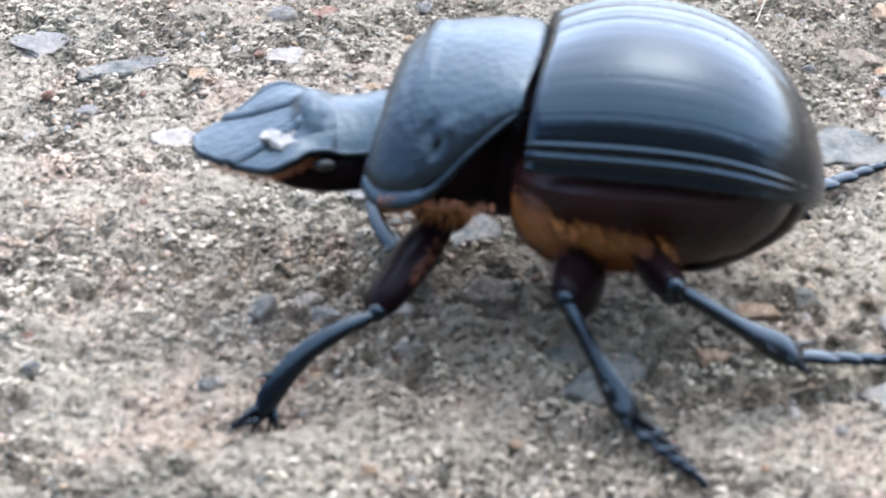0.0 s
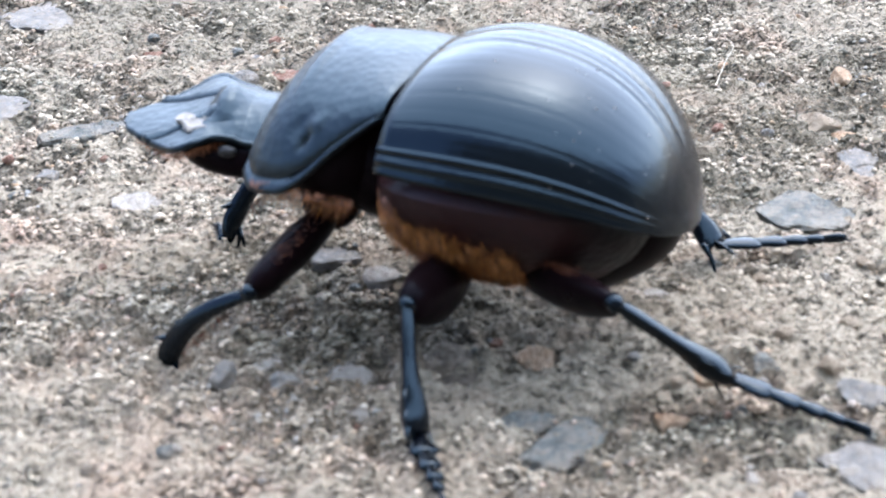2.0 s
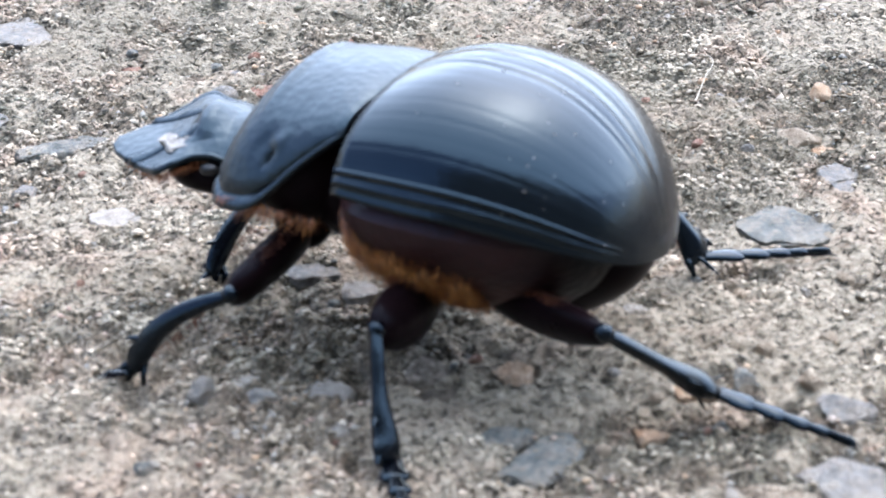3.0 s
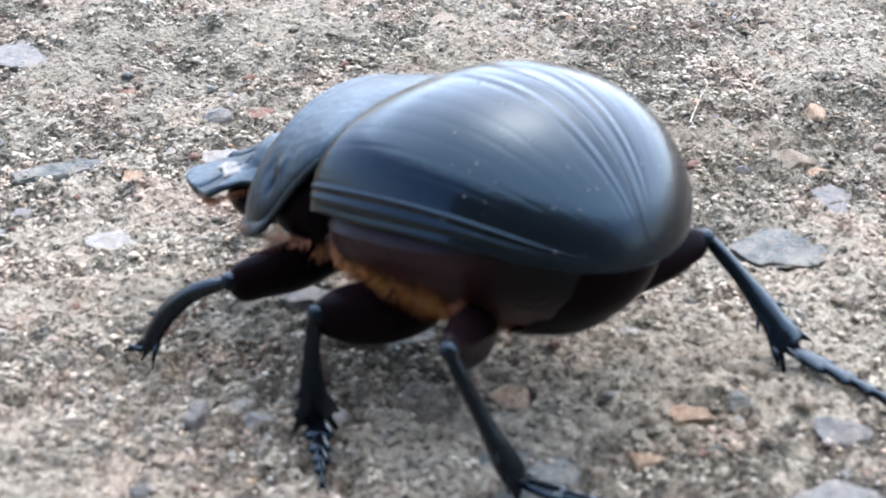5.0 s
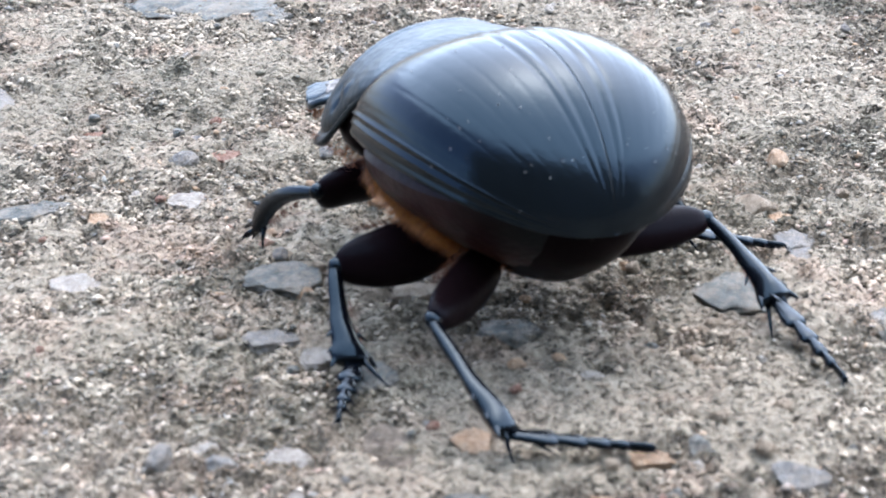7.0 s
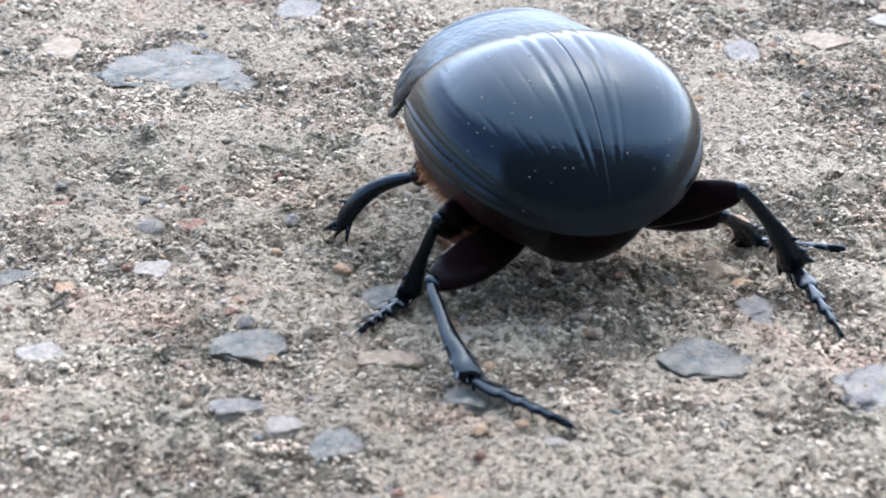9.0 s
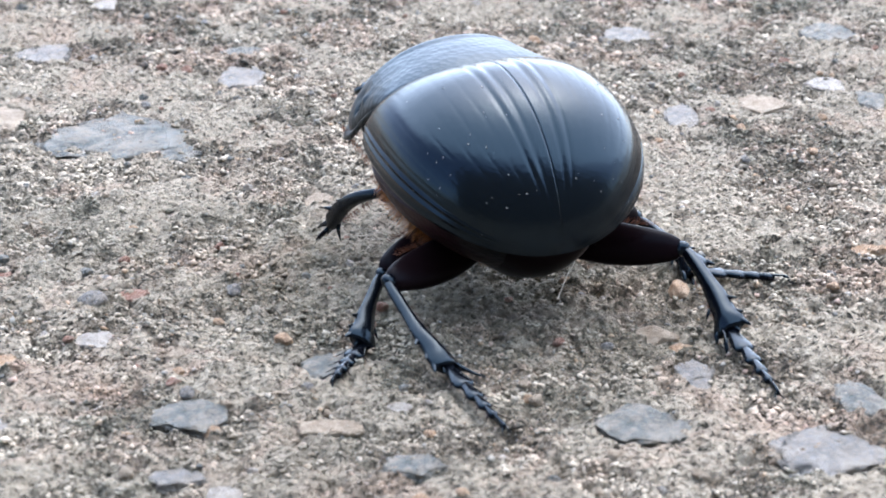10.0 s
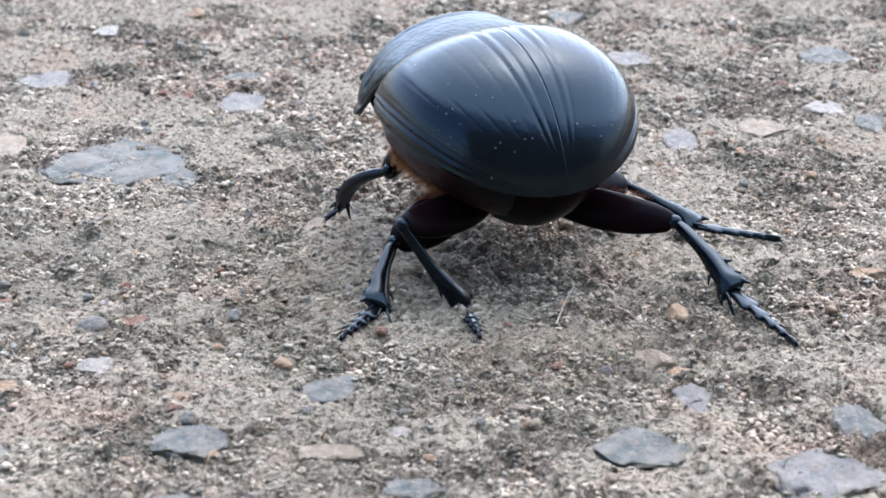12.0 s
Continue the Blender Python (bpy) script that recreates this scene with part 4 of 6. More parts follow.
# ---- what moves ----
def motions():
    walk(beetle, [
        (0, pose(0.00340, 0.09665, 0.00963, 7.41, -3.82, 174.07)),
        (0.5, pose(0.00042, 0.09979, 0.00978, 7.37, -2.88, 169.71)),
        (1, pose(0.00008, 0.10041, 0.00977, 7.70, -3.40, 162.21)),
        (1.5, pose(0.00010, 0.10171, 0.00980, 7.72, -3.75, 159.48)),
        (2, pose(0.00068, 0.10275, 0.00996, 7.31, -3.70, 159.29)),
        (2.5, pose(0.00133, 0.10404, 0.01004, 5.13, -3.94, 156.79)),
        (3, pose(0.00055, 0.10208, 0.01001, 6.12, -2.78, 153.27)),
        (3.5, pose(0.00138, 0.10219, 0.00999, 6.14, -3.02, 148.44)),
        (4, pose(0.00180, 0.10204, 0.00994, 5.68, -0.80, 143.73)),
        (4.5, pose(0.00187, 0.10179, 0.00989, 4.83, 3.41, 139.13)),
        (5, pose(0.00210, 0.10240, 0.00987, 4.11, 6.86, 134.65)),
        (5.5, pose(0.00299, 0.10482, 0.00995, 4.05, 6.77, 130.28)),
        (6, pose(0.00461, 0.10921, 0.01014, 4.73, 2.69, 126.01)),
        (6.5, pose(0.00574, 0.11230, 0.01019, 4.56, 4.20, 122.48)),
        (7, pose(0.00729, 0.11605, 0.01023, 2.53, 0.63, 116.93)),
        (7.5, pose(0.00900, 0.11965, 0.01025, 1.1, -2.5, 112.6)),
        (8, pose(0.01080, 0.12311, 0.01027, 0.2, -4.6, 109.4)),
        (8.5, pose(0.01233, 0.12660, 0.01029, -0.7, -6.0, 107.2)),
        (9, pose(0.01325, 0.13028, 0.01022, -1.8, -6.6, 105.7)),
        (9.5, pose(0.01348, 0.13416, 0.01081, -3.4, -6.1, 105.0)),
        (10, pose(0.01464, 0.13874, 0.01052, -3.2, -10.0, 107.9)),
        (10.5, pose(0.01587, 0.14046, 0.01044, -4.7, -8.4, 102.8)),
        (11, pose(0.01557, 0.14365, 0.01070, -4.5, -6.8, 102.6)),
        (11.5, pose(0.01570, 0.14760, 0.01076, -3.5, -10.9, 109.1)),
        (12, pose(0.01572, 0.14912, 0.01127, -3.2, -5.8, 110.0)),
    ])
    walk(head, [
        (0, pose(0.00013, -0.00125, -0.00014, -14.48, 3.42, 11.73)),
        (0.5, pose(0.00010, -0.00108, 0.00011, -14.26, 5.89, 9.97)),
        (1, pose(0.00009, -0.00090, 0.00036, -14.04, 8.36, 8.21)),
        (1.5, pose(0.00008, -0.00097, 0.00006, -13.96, 5.46, 8.89)),
        (2, pose(0.00009, -0.00104, -0.00023, -13.88, 2.56, 9.56)),
        (2.5, pose(0.00060, -0.00108, 0.00085, -14.22, 4.89, 9.98)),
        (3, pose(0.00012, -0.00112, 0.00044, -14.55, 7.22, 10.41)),
        (3.5, pose(0.00023, -0.00123, 0.00041, -11.68, 3.99, 11.66)),
        (4, pose(0.00016, -0.00137, 0.00012, -11.32, 3.11, 13.05)),
        (4.5, pose(0.00019, -0.00150, -0.00027, -10.96, 2.22, 14.44)),
        (5, pose(0.00023, -0.00164, -0.00036, -10.59, 1.34, 15.83)),
        (5.5, pose(0.00027, -0.00177, -0.00045, -10.23, 0.46, 17.22)),
        (6, pose(0.00027, -0.00176, -0.00027, -10.73, 2.25, 17.13)),
        (6.5, pose(0.00032, -0.00193, -0.00009, -10.77, 3.97, 18.89)),
        (7, pose(0.00031, -0.00185, 0.00015, -9.06, 6.40, 18.12)),
        (7.5, pose(0.00025, -0.00162, 0.00030, -7.93, 7.83, 15.86)),
        (8, pose(0.00020, -0.00139, 0.00044, -6.79, 9.26, 13.59)),
        (8.5, pose(0.00016, -0.00116, 0.00058, -5.66, 10.69, 11.33)),
        (9, pose(0.00014, -0.00093, 0.00073, -4.53, 12.12, 9.06)),
        (9.5, pose(0.00014, -0.00093, 0.00073, -4.53, 12.12, 9.06)),
        (10, pose(0.00014, -0.00093, 0.00073, -4.53, 12.12, 9.06)),
        (10.5, pose(0.00014, -0.00093, 0.00073, -4.53, 12.12, 9.06)),
        (11, pose(0.00014, -0.00093, 0.00073, -4.53, 12.12, 9.06)),
        (11.5, pose(0.00014, -0.00093, 0.00073, -4.53, 12.12, 9.06)),
        (12, pose(0.00014, -0.00093, 0.00073, -4.53, 12.12, 9.06)),
    ])
    walk(pronotum, [(0, pose(0, 0, 0)), (1, pose(0, 0, 0)), (1.5, pose(0, 0, -0.0001)), (2, pose(0, 0, 0.0001, 0, -1)), (2.5, pose(0.0001, 0, 0.0004, 0, -2)), (3, pose(0, 0, 0.0002, 0, -1)), (3.5, pose(0.0001, 0, 0.0003, 0, -1)), (5.5, pose(0, 0, 0)), (12, pose(0, 0, 0))])
    femur, tibia, tarsus = left_front
    walk(femur, [
        (0, pose(0.00245, 0.00268, -0.00371, -50.4, 28.5, 65.4)), (0.5, pose(0.00254, 0.00213, -0.00329, -51.8, 35.0, 86.3)), (1, pose(0.00280, 0.00143, -0.00349, -32.2, 14.7, 97.2)),
        (1.5, pose(0.00243, 0.00263, -0.00373, -38.1, 22.3, 65.7)), (2, pose(0.00243, 0.00252, -0.00363, -35.0, 27.8, 70.5)), (2.5, pose(0.00241, 0.00225, -0.00364, -30.5, 18.7, 75.4)),
        (3, pose(0.00245, 0.00204, -0.00358, -30.6, 18.0, 80.9)), (3.5, pose(0.00249, 0.00282, -0.00385, -38.0, 13.3, 58.1)), (4, pose(0.00243, 0.00272, -0.00386, -26.0, 7.1, 59.6)),
        (4.5, pose(0.00237, 0.00251, -0.00386, -28.5, 4.7, 64.7)), (5, pose(0.00237, 0.00202, -0.00384, -30.5, 3.2, 76.5)), (5.5, pose(0.00290, 0.00122, -0.00372, -32.4, 5.9, 99.4)),
        (6, pose(0.00251, 0.00176, -0.00364, -33.9, 11.8, 86.0)), (6.5, pose(0.00265, 0.00156, -0.00356, -32.6, 13.2, 92.2)), (7, pose(0.00280, 0.00128, -0.00378, -31.3, 4.0, 96.6)),
        (7.5, pose(0.00240, 0.00194, -0.00378, -27.5, 6.1, 79.5)), (8, pose(0.00239, 0.00210, -0.00375, -27.1, 9.2, 76.8)), (8.5, pose(0.00261, 0.00164, -0.00369, -25.6, 8.9, 90.6)),
        (9, pose(0.00397, 0.00114, -0.00364, -29.1, 6.5, 126.3)), (9.5, pose(0.00464, 0.00129, -0.00391, -30.1, -0.1, 140.1)), (10, pose(0.00445, 0.00127, -0.00383, -27.5, 1.6, 136.9)),
        (10.5, pose(0.00400, 0.00131, -0.00348, -31.5, 10.9, 129.7)), (11, pose(0.00430, 0.00123, -0.00388, -24.4, 0.4, 133.9)), (11.5, pose(0.00412, 0.00128, -0.00371, -24.5, 4.8, 131.4)),
        (12, pose(0.00394, 0.00136, -0.00343, -27.4, 12.5, 129.2)),
    ])
    walk(tibia, [
        (0, pose(0.00509, 0.00843, -0.00715, -72.9, 34.4, 38.1)), (0.5, pose(0.00292, 0.00801, -0.00742, -67.5, 34.6, 64.2)), (1, pose(0.00193, 0.00834, -0.00531, -109.2, 47.3, 10.4)),
        (1.5, pose(0.00517, 0.00870, -0.00647, -111.1, 46.5, -9.9)), (2, pose(0.00455, 0.00852, -0.00699, -111.8, 48.6, -10.8)), (2.5, pose(0.00412, 0.00885, -0.00595, -103.4, 47.3, -2.0)),
        (3, pose(0.00353, 0.00880, -0.00581, -98.8, 45.8, 6.3)), (3.5, pose(0.00619, 0.00877, -0.00551, -111.6, 31.2, -23.8)), (4, pose(0.00605, 0.00888, -0.00475, -67.6, 52.0, 16.2)),
        (4.5, pose(0.00544, 0.00900, -0.00444, -86.4, 40.5, -4.2)), (5, pose(0.00404, 0.00901, -0.00425, -80.2, 37.7, 10.9)), (5.5, pose(0.00172, 0.00829, -0.00445, -72.4, 38.5, 39.6)),
        (6, pose(0.00300, 0.00879, -0.00511, -84.1, 39.1, 26.2)), (6.5, pose(0.00239, 0.00856, -0.00521, -82.1, 42.3, 32.8)), (7, pose(0.00197, 0.00841, -0.00428, -103.0, 35.9, 10.1)),
        (7.5, pose(0.00371, 0.00898, -0.00455, -91.3, 48.4, 12.1)), (8, pose(0.00401, 0.00902, -0.00490, -82.6, 46.6, 16.4)), (8.5, pose(0.00254, 0.00875, -0.00480, -85.8, 47.3, 19.4)),
        (9, pose(-0.00027, 0.00690, -0.00445, -77.7, 42.6, 50.6)), (9.5, pose(-0.00088, 0.00591, -0.00389, -105.7, 41.4, 30.3)), (10, pose(-0.00081, 0.00619, -0.00403, -111.8, 42.8, 27.2)),
        (10.5, pose(-0.00051, 0.00675, -0.00484, -102.3, 36.4, 37.7)), (11, pose(-0.00069, 0.00642, -0.00393, -108.0, 50.2, 30.1)), (11.5, pose(-0.00063, 0.00666, -0.00431, -116.1, 45.3, 21.0)),
        (12, pose(-0.00051, 0.00681, -0.00499, -117.7, 41.4, 19.0)),
    ])
    walk(tarsus, [
        (0, pose(0.00951, 0.01190, -0.01101, -4.9, 16.2, 26.6)), (0.5, pose(0.00537, 0.01307, -0.01130, -4.9, 9.7, 30.0)), (1, pose(0.00648, 0.00917, -0.01033, -5.0, 18.2, 30.7)),
        (1.5, pose(0.00980, 0.00789, -0.01142, -4.2, 6.3, 34.5)), (2, pose(0.00899, 0.00767, -0.01211, -3.3, -3.3, 39.7)), (2.5, pose(0.00875, 0.00869, -0.01096, -1.1, 1.6, 43.0)),
        (3, pose(0.00826, 0.00932, -0.01071, -2.9, 7.7, 40.2)), (3.5, pose(0.01153, 0.00641, -0.00905, -4.6, 35.1, 28.2)), (4, pose(0.01009, 0.01006, -0.01012, -5.5, 21.5, 17.1)),
        (4.5, pose(0.01062, 0.00862, -0.00888, -5.6, 14.7, 9.3)), (5, pose(0.00935, 0.01003, -0.00843, -5.2, 10.0, 8.2)), (5.5, pose(0.00584, 0.01169, -0.00870, -5.9, 16.1, 13.5)),
        (6, pose(0.00775, 0.01112, -0.00941, -5.8, 20.6, 20.9)), (6.5, pose(0.00663, 0.01130, -0.00980, -5.9, 11.2, 21.4)), (7, pose(0.00742, 0.00938, -0.00828, -3.2, 34.8, 10.4)),
        (7.5, pose(0.00814, 0.00993, -0.00966, -1.1, 25.9, 2.5)), (8, pose(0.00850, 0.01035, -0.00986, -0.2, 23.8, 0.1)), (8.5, pose(0.00692, 0.01029, -0.00982, 1.2, 23.2, 4.9)),
        (9, pose(0.00293, 0.01078, -0.00908, 3.9, 23.4, 17.7)), (9.5, pose(0.00355, 0.00849, -0.00840, 7.8, 40.2, 35.0)), (10, pose(0.00365, 0.00849, -0.00866, 13.7, 48.9, 51.0)),
        (10.5, pose(0.00383, 0.01011, -0.00890, 11.3, 32.3, 59.0)), (11, pose(0.00309, 0.00862, -0.00917, 8.6, 22.7, 73.7)), (11.5, pose(0.00385, 0.00838, -0.00916, 13.5, 32.9, 87.8)),
        (12, pose(0.00434, 0.00848, -0.00951, 7.4, 32.8, 86.1)),
    ])
    femur, tibia, tarsus = left_middle
    walk(femur, [
        (0, pose(-0.00398, 0.00203, -0.00536, 22.8, -2.1, 84.1)), (0.5, pose(-0.00398, 0.00203, -0.00536, 10.7, -1.1, 70.0)), (1, pose(-0.00398, 0.00203, -0.00536, 13.1, -3.4, 81.1)),
        (1.5, pose(-0.00398, 0.00203, -0.00536, 12.6, -3.6, 91.4)), (2, pose(-0.00398, 0.00203, -0.00536, 12.7, -1.0, 88.7)), (2.5, pose(-0.00398, 0.00203, -0.00536, 15.0, 0.4, 89.7)),
        (3, pose(-0.00398, 0.00203, -0.00536, 13.0, -1.8, 94.8)), (3.5, pose(-0.00398, 0.00203, -0.00536, 10.1, -5.2, 99.7)), (4, pose(-0.00398, 0.00203, -0.00536, 5.6, -8.1, 84.3)),
        (4.5, pose(-0.00398, 0.00203, -0.00536, -0.4, -9.1, 79.8)), (5, pose(-0.00398, 0.00203, -0.00536, -5.9, -8.5, 83.0)), (5.5, pose(-0.00398, 0.00203, -0.00536, -3.5, -1.5, 95.3)),
        (6, pose(-0.00398, 0.00203, -0.00536, 12.2, 2.2, 104.5)), (6.5, pose(-0.00398, 0.00203, -0.00536, -4.5, -1.4, 98.4)), (7, pose(-0.00398, 0.00203, -0.00536, 21.5, 7.2, 86.2)),
        (7.5, pose(-0.00405, 0.00203, -0.00530, 20.9, -6.0, 79.2)), (8, pose(-0.00415, 0.00203, -0.00523, 12.5, -10.8, 81.6)), (8.5, pose(-0.00426, 0.00203, -0.00514, 2.2, -14.0, 93.7)),
        (9, pose(-0.00433, 0.00203, -0.00497, -9.2, -14.9, 125.6)), (9.5, pose(-0.00444, 0.00206, -0.00548, 11.0, -10.0, 120.7)), (10, pose(-0.00445, 0.00203, -0.00507, 32.9, 3.5, 116.0)),
        (10.5, pose(-0.00444, 0.00204, -0.00507, -1.4, -15.6, 129.1)), (11, pose(-0.00455, 0.00205, -0.00521, 18.6, -6.8, 121.6)), (11.5, pose(-0.00456, 0.00204, -0.00505, 38.4, 4.1, 115.8)),
        (12, pose(-0.00449, 0.00206, -0.00559, 41.4, 8.6, 112.7)),
    ])
    walk(tibia, [
        (0, pose(-0.00317, 0.00998, -0.00507, 74.2, 52.5, 158.3)), (0.5, pose(-0.00125, 0.00955, -0.00521, 152.2, 71.4, -131.1)), (1, pose(-0.00275, 0.00992, -0.00488, 60.1, 63.0, 139.3)),
        (1.5, pose(-0.00418, 0.01001, -0.00485, 42.4, 58.8, 129.5)), (2, pose(-0.00380, 0.01003, -0.00521, 42.3, 60.7, 129.8)), (2.5, pose(-0.00394, 0.01003, -0.00541, 35.1, 48.6, 122.5)),
        (3, pose(-0.00465, 0.01000, -0.00510, 45.6, 62.5, 137.7)), (3.5, pose(-0.00532, 0.00988, -0.00464, 51.2, 71.1, 148.7)), (4, pose(-0.00319, 0.00991, -0.00422, 17.7, 80.4, 106.2)),
        (4.5, pose(-0.00258, 0.00980, -0.00409, -51.7, 82.2, 30.6)), (5, pose(-0.00301, 0.00988, -0.00417, -117.6, 75.1, -35.6)), (5.5, pose(-0.00471, 0.00999, -0.00515, -169.3, 60.3, -78.8)),
        (6, pose(-0.00599, 0.00977, -0.00566, 65.8, 56.0, 166.0)), (6.5, pose(-0.00515, 0.00994, -0.00516, -144.1, 59.6, -43.5)), (7, pose(-0.00345, 0.00995, -0.00636, 78.0, 36.1, 166.6)),
        (7.5, pose(-0.00256, 0.00985, -0.00447, 58.1, 54.9, 139.6)), (8, pose(-0.00300, 0.00980, -0.00373, 29.1, 64.6, 109.8)), (8.5, pose(-0.00475, 0.00978, -0.00321, -11.0, 71.5, 77.3)),
        (9, pose(-0.00883, 0.00832, -0.00292, -75.0, 71.5, 36.6)), (9.5, pose(-0.00846, 0.00884, -0.00408, 38.3, 45.8, 160.3)), (10, pose(-0.00794, 0.00921, -0.00556, 42.2, 16.2, 147.5)),
        (10.5, pose(-0.00931, 0.00801, -0.00292, -50.1, 58.7, 67.4)), (11, pose(-0.00872, 0.00882, -0.00426, 31.9, 28.8, 154.4)), (11.5, pose(-0.00805, 0.00922, -0.00561, 45.9, 12.7, 146.8)),
        (12, pose(-0.00754, 0.00936, -0.00679, 52.3, 20.6, 145.6)),
    ])
    walk(tarsus, [
        (0, pose(-0.00642, 0.01128, -0.00963, 7.6, 9.6, 128.3)), (0.5, pose(-0.00245, 0.00817, -0.01066, 5.1, 0.8, 109.0)), (1, pose(-0.00472, 0.01162, -0.01000, 7.0, 11.5, 121.9)),
        (1.5, pose(-0.00607, 0.01231, -0.00977, 7.4, 13.9, 122.6)), (2, pose(-0.00560, 0.01219, -0.01022, 7.1, 9.2, 122.9)), (2.5, pose(-0.00598, 0.01324, -0.00972, 6.1, 9.3, 121.2)),
        (3, pose(-0.00661, 0.01179, -0.01020, 5.9, 5.7, 127.7)), (3.5, pose(-0.00691, 0.01085, -0.01008, 6.3, 4.6, 131.0)), (4, pose(-0.00346, 0.01083, -0.00989, 4.5, 9.8, 133.9)),
        (4.5, pose(-0.00190, 0.01020, -0.00979, 1.1, 12.0, 136.2)), (5, pose(-0.00181, 0.00902, -0.00973, -1.5, 13.7, 138.6)), (5.5, pose(-0.00416, 0.00720, -0.01015, -1.1, 11.1, 141.5)),
        (6, pose(-0.00911, 0.01055, -0.01043, 2.0, 10.7, 140.7)), (6.5, pose(-0.00304, 0.00794, -0.01012, 1.5, 10.3, 146.2)), (7, pose(-0.00797, 0.01103, -0.00975, 1.7, 7.1, 144.7)),
        (7.5, pose(-0.00508, 0.01199, -0.00918, 2.4, 4.7, 141.1)), (8, pose(-0.00383, 0.01212, -0.00892, 3.2, 2.8, 137.3)), (8.5, pose(-0.00435, 0.01156, -0.00865, 4.0, 1.3, 133.4)),
        (9, pose(-0.00737, 0.00941, -0.00838, 4.0, -2.6, 129.5)), (9.5, pose(-0.01223, 0.01019, -0.00820, 2.0, -4.7, 134.7)), (10, pose(-0.01260, 0.01218, -0.00716, 4.0, -8.0, 140.4)),
        (10.5, pose(-0.00817, 0.01077, -0.00783, 4.6, -6.9, 122.5)), (11, pose(-0.01326, 0.01099, -0.00703, 2.5, 0.1, 129.3)), (11.5, pose(-0.01274, 0.01229, -0.00689, 6.3, -5.4, 128.8)),
        (12, pose(-0.01198, 0.01240, -0.00881, 2.2, -4.6, 131.8)),
    ])
    femur, tibia, tarsus = left_hind
    walk(femur, [
        (0, pose(-0.00623, 0.00165, -0.00552, 39.2, -11.6, 98.9)), (0.5, pose(-0.00623, 0.00165, -0.00552, 34.7, -7.1, 115.3)), (1, pose(-0.00623, 0.00165, -0.00552, 35.9, -7.4, 126.9)),
        (1.5, pose(-0.00623, 0.00165, -0.00552, 38.2, -10.1, 131.0)), (2, pose(-0.00623, 0.00165, -0.00552, 37.2, -11.4, 133.9)), (2.5, pose(-0.00623, 0.00165, -0.00552, 37.4, -9.1, 137.1)),
        (3, pose(-0.00623, 0.00165, -0.00552, 37.6, -10.2, 146.2)), (3.5, pose(-0.00623, 0.00165, -0.00552, 36.6, -14.8, 149.4)), (4, pose(-0.00623, 0.00165, -0.00552, 28.8, -14.5, 129.1)),
        (4.5, pose(-0.00623, 0.00165, -0.00552, 20.4, -12.0, 122.0)), (5, pose(-0.00623, 0.00165, -0.00552, 15.4, -8.3, 122.5)), (5.5, pose(-0.00623, 0.00165, -0.00552, 15.6, -1.0, 130.6)),
        (6, pose(-0.00623, 0.00165, -0.00552, 18.2, -5.8, 124.3)), (6.5, pose(-0.00623, 0.00165, -0.00552, 17.8, 0.4, 127.3)), (7, pose(-0.00623, 0.00165, -0.00552, 31.8, 1.7, 130.4)),
        (7.5, pose(-0.00631, 0.00165, -0.00543, 32.4, -6.4, 119.4)), (8, pose(-0.00640, 0.00165, -0.00532, 33.0, -9.0, 115.4)), (8.5, pose(-0.00651, 0.00165, -0.00519, 35.9, -7.6, 116.6)),
        (9, pose(-0.00659, 0.00165, -0.00497, 43.4, -0.7, 124.8)), (9.5, pose(-0.00669, 0.00168, -0.00546, 51.5, 4.1, 133.4)), (10, pose(-0.00670, 0.00165, -0.00503, 48.7, -8.3, 120.3)),
        (10.5, pose(-0.00670, 0.00166, -0.00503, 52.3, 0.5, 127.7)), (11, pose(-0.00681, 0.00167, -0.00514, 57.8, 6.8, 136.6)), (11.5, pose(-0.00682, 0.00166, -0.00496, 55.0, -1.6, 126.7)),
        (12, pose(-0.00675, 0.00168, -0.00555, 30.0, -11.4, 118.0)),
    ])
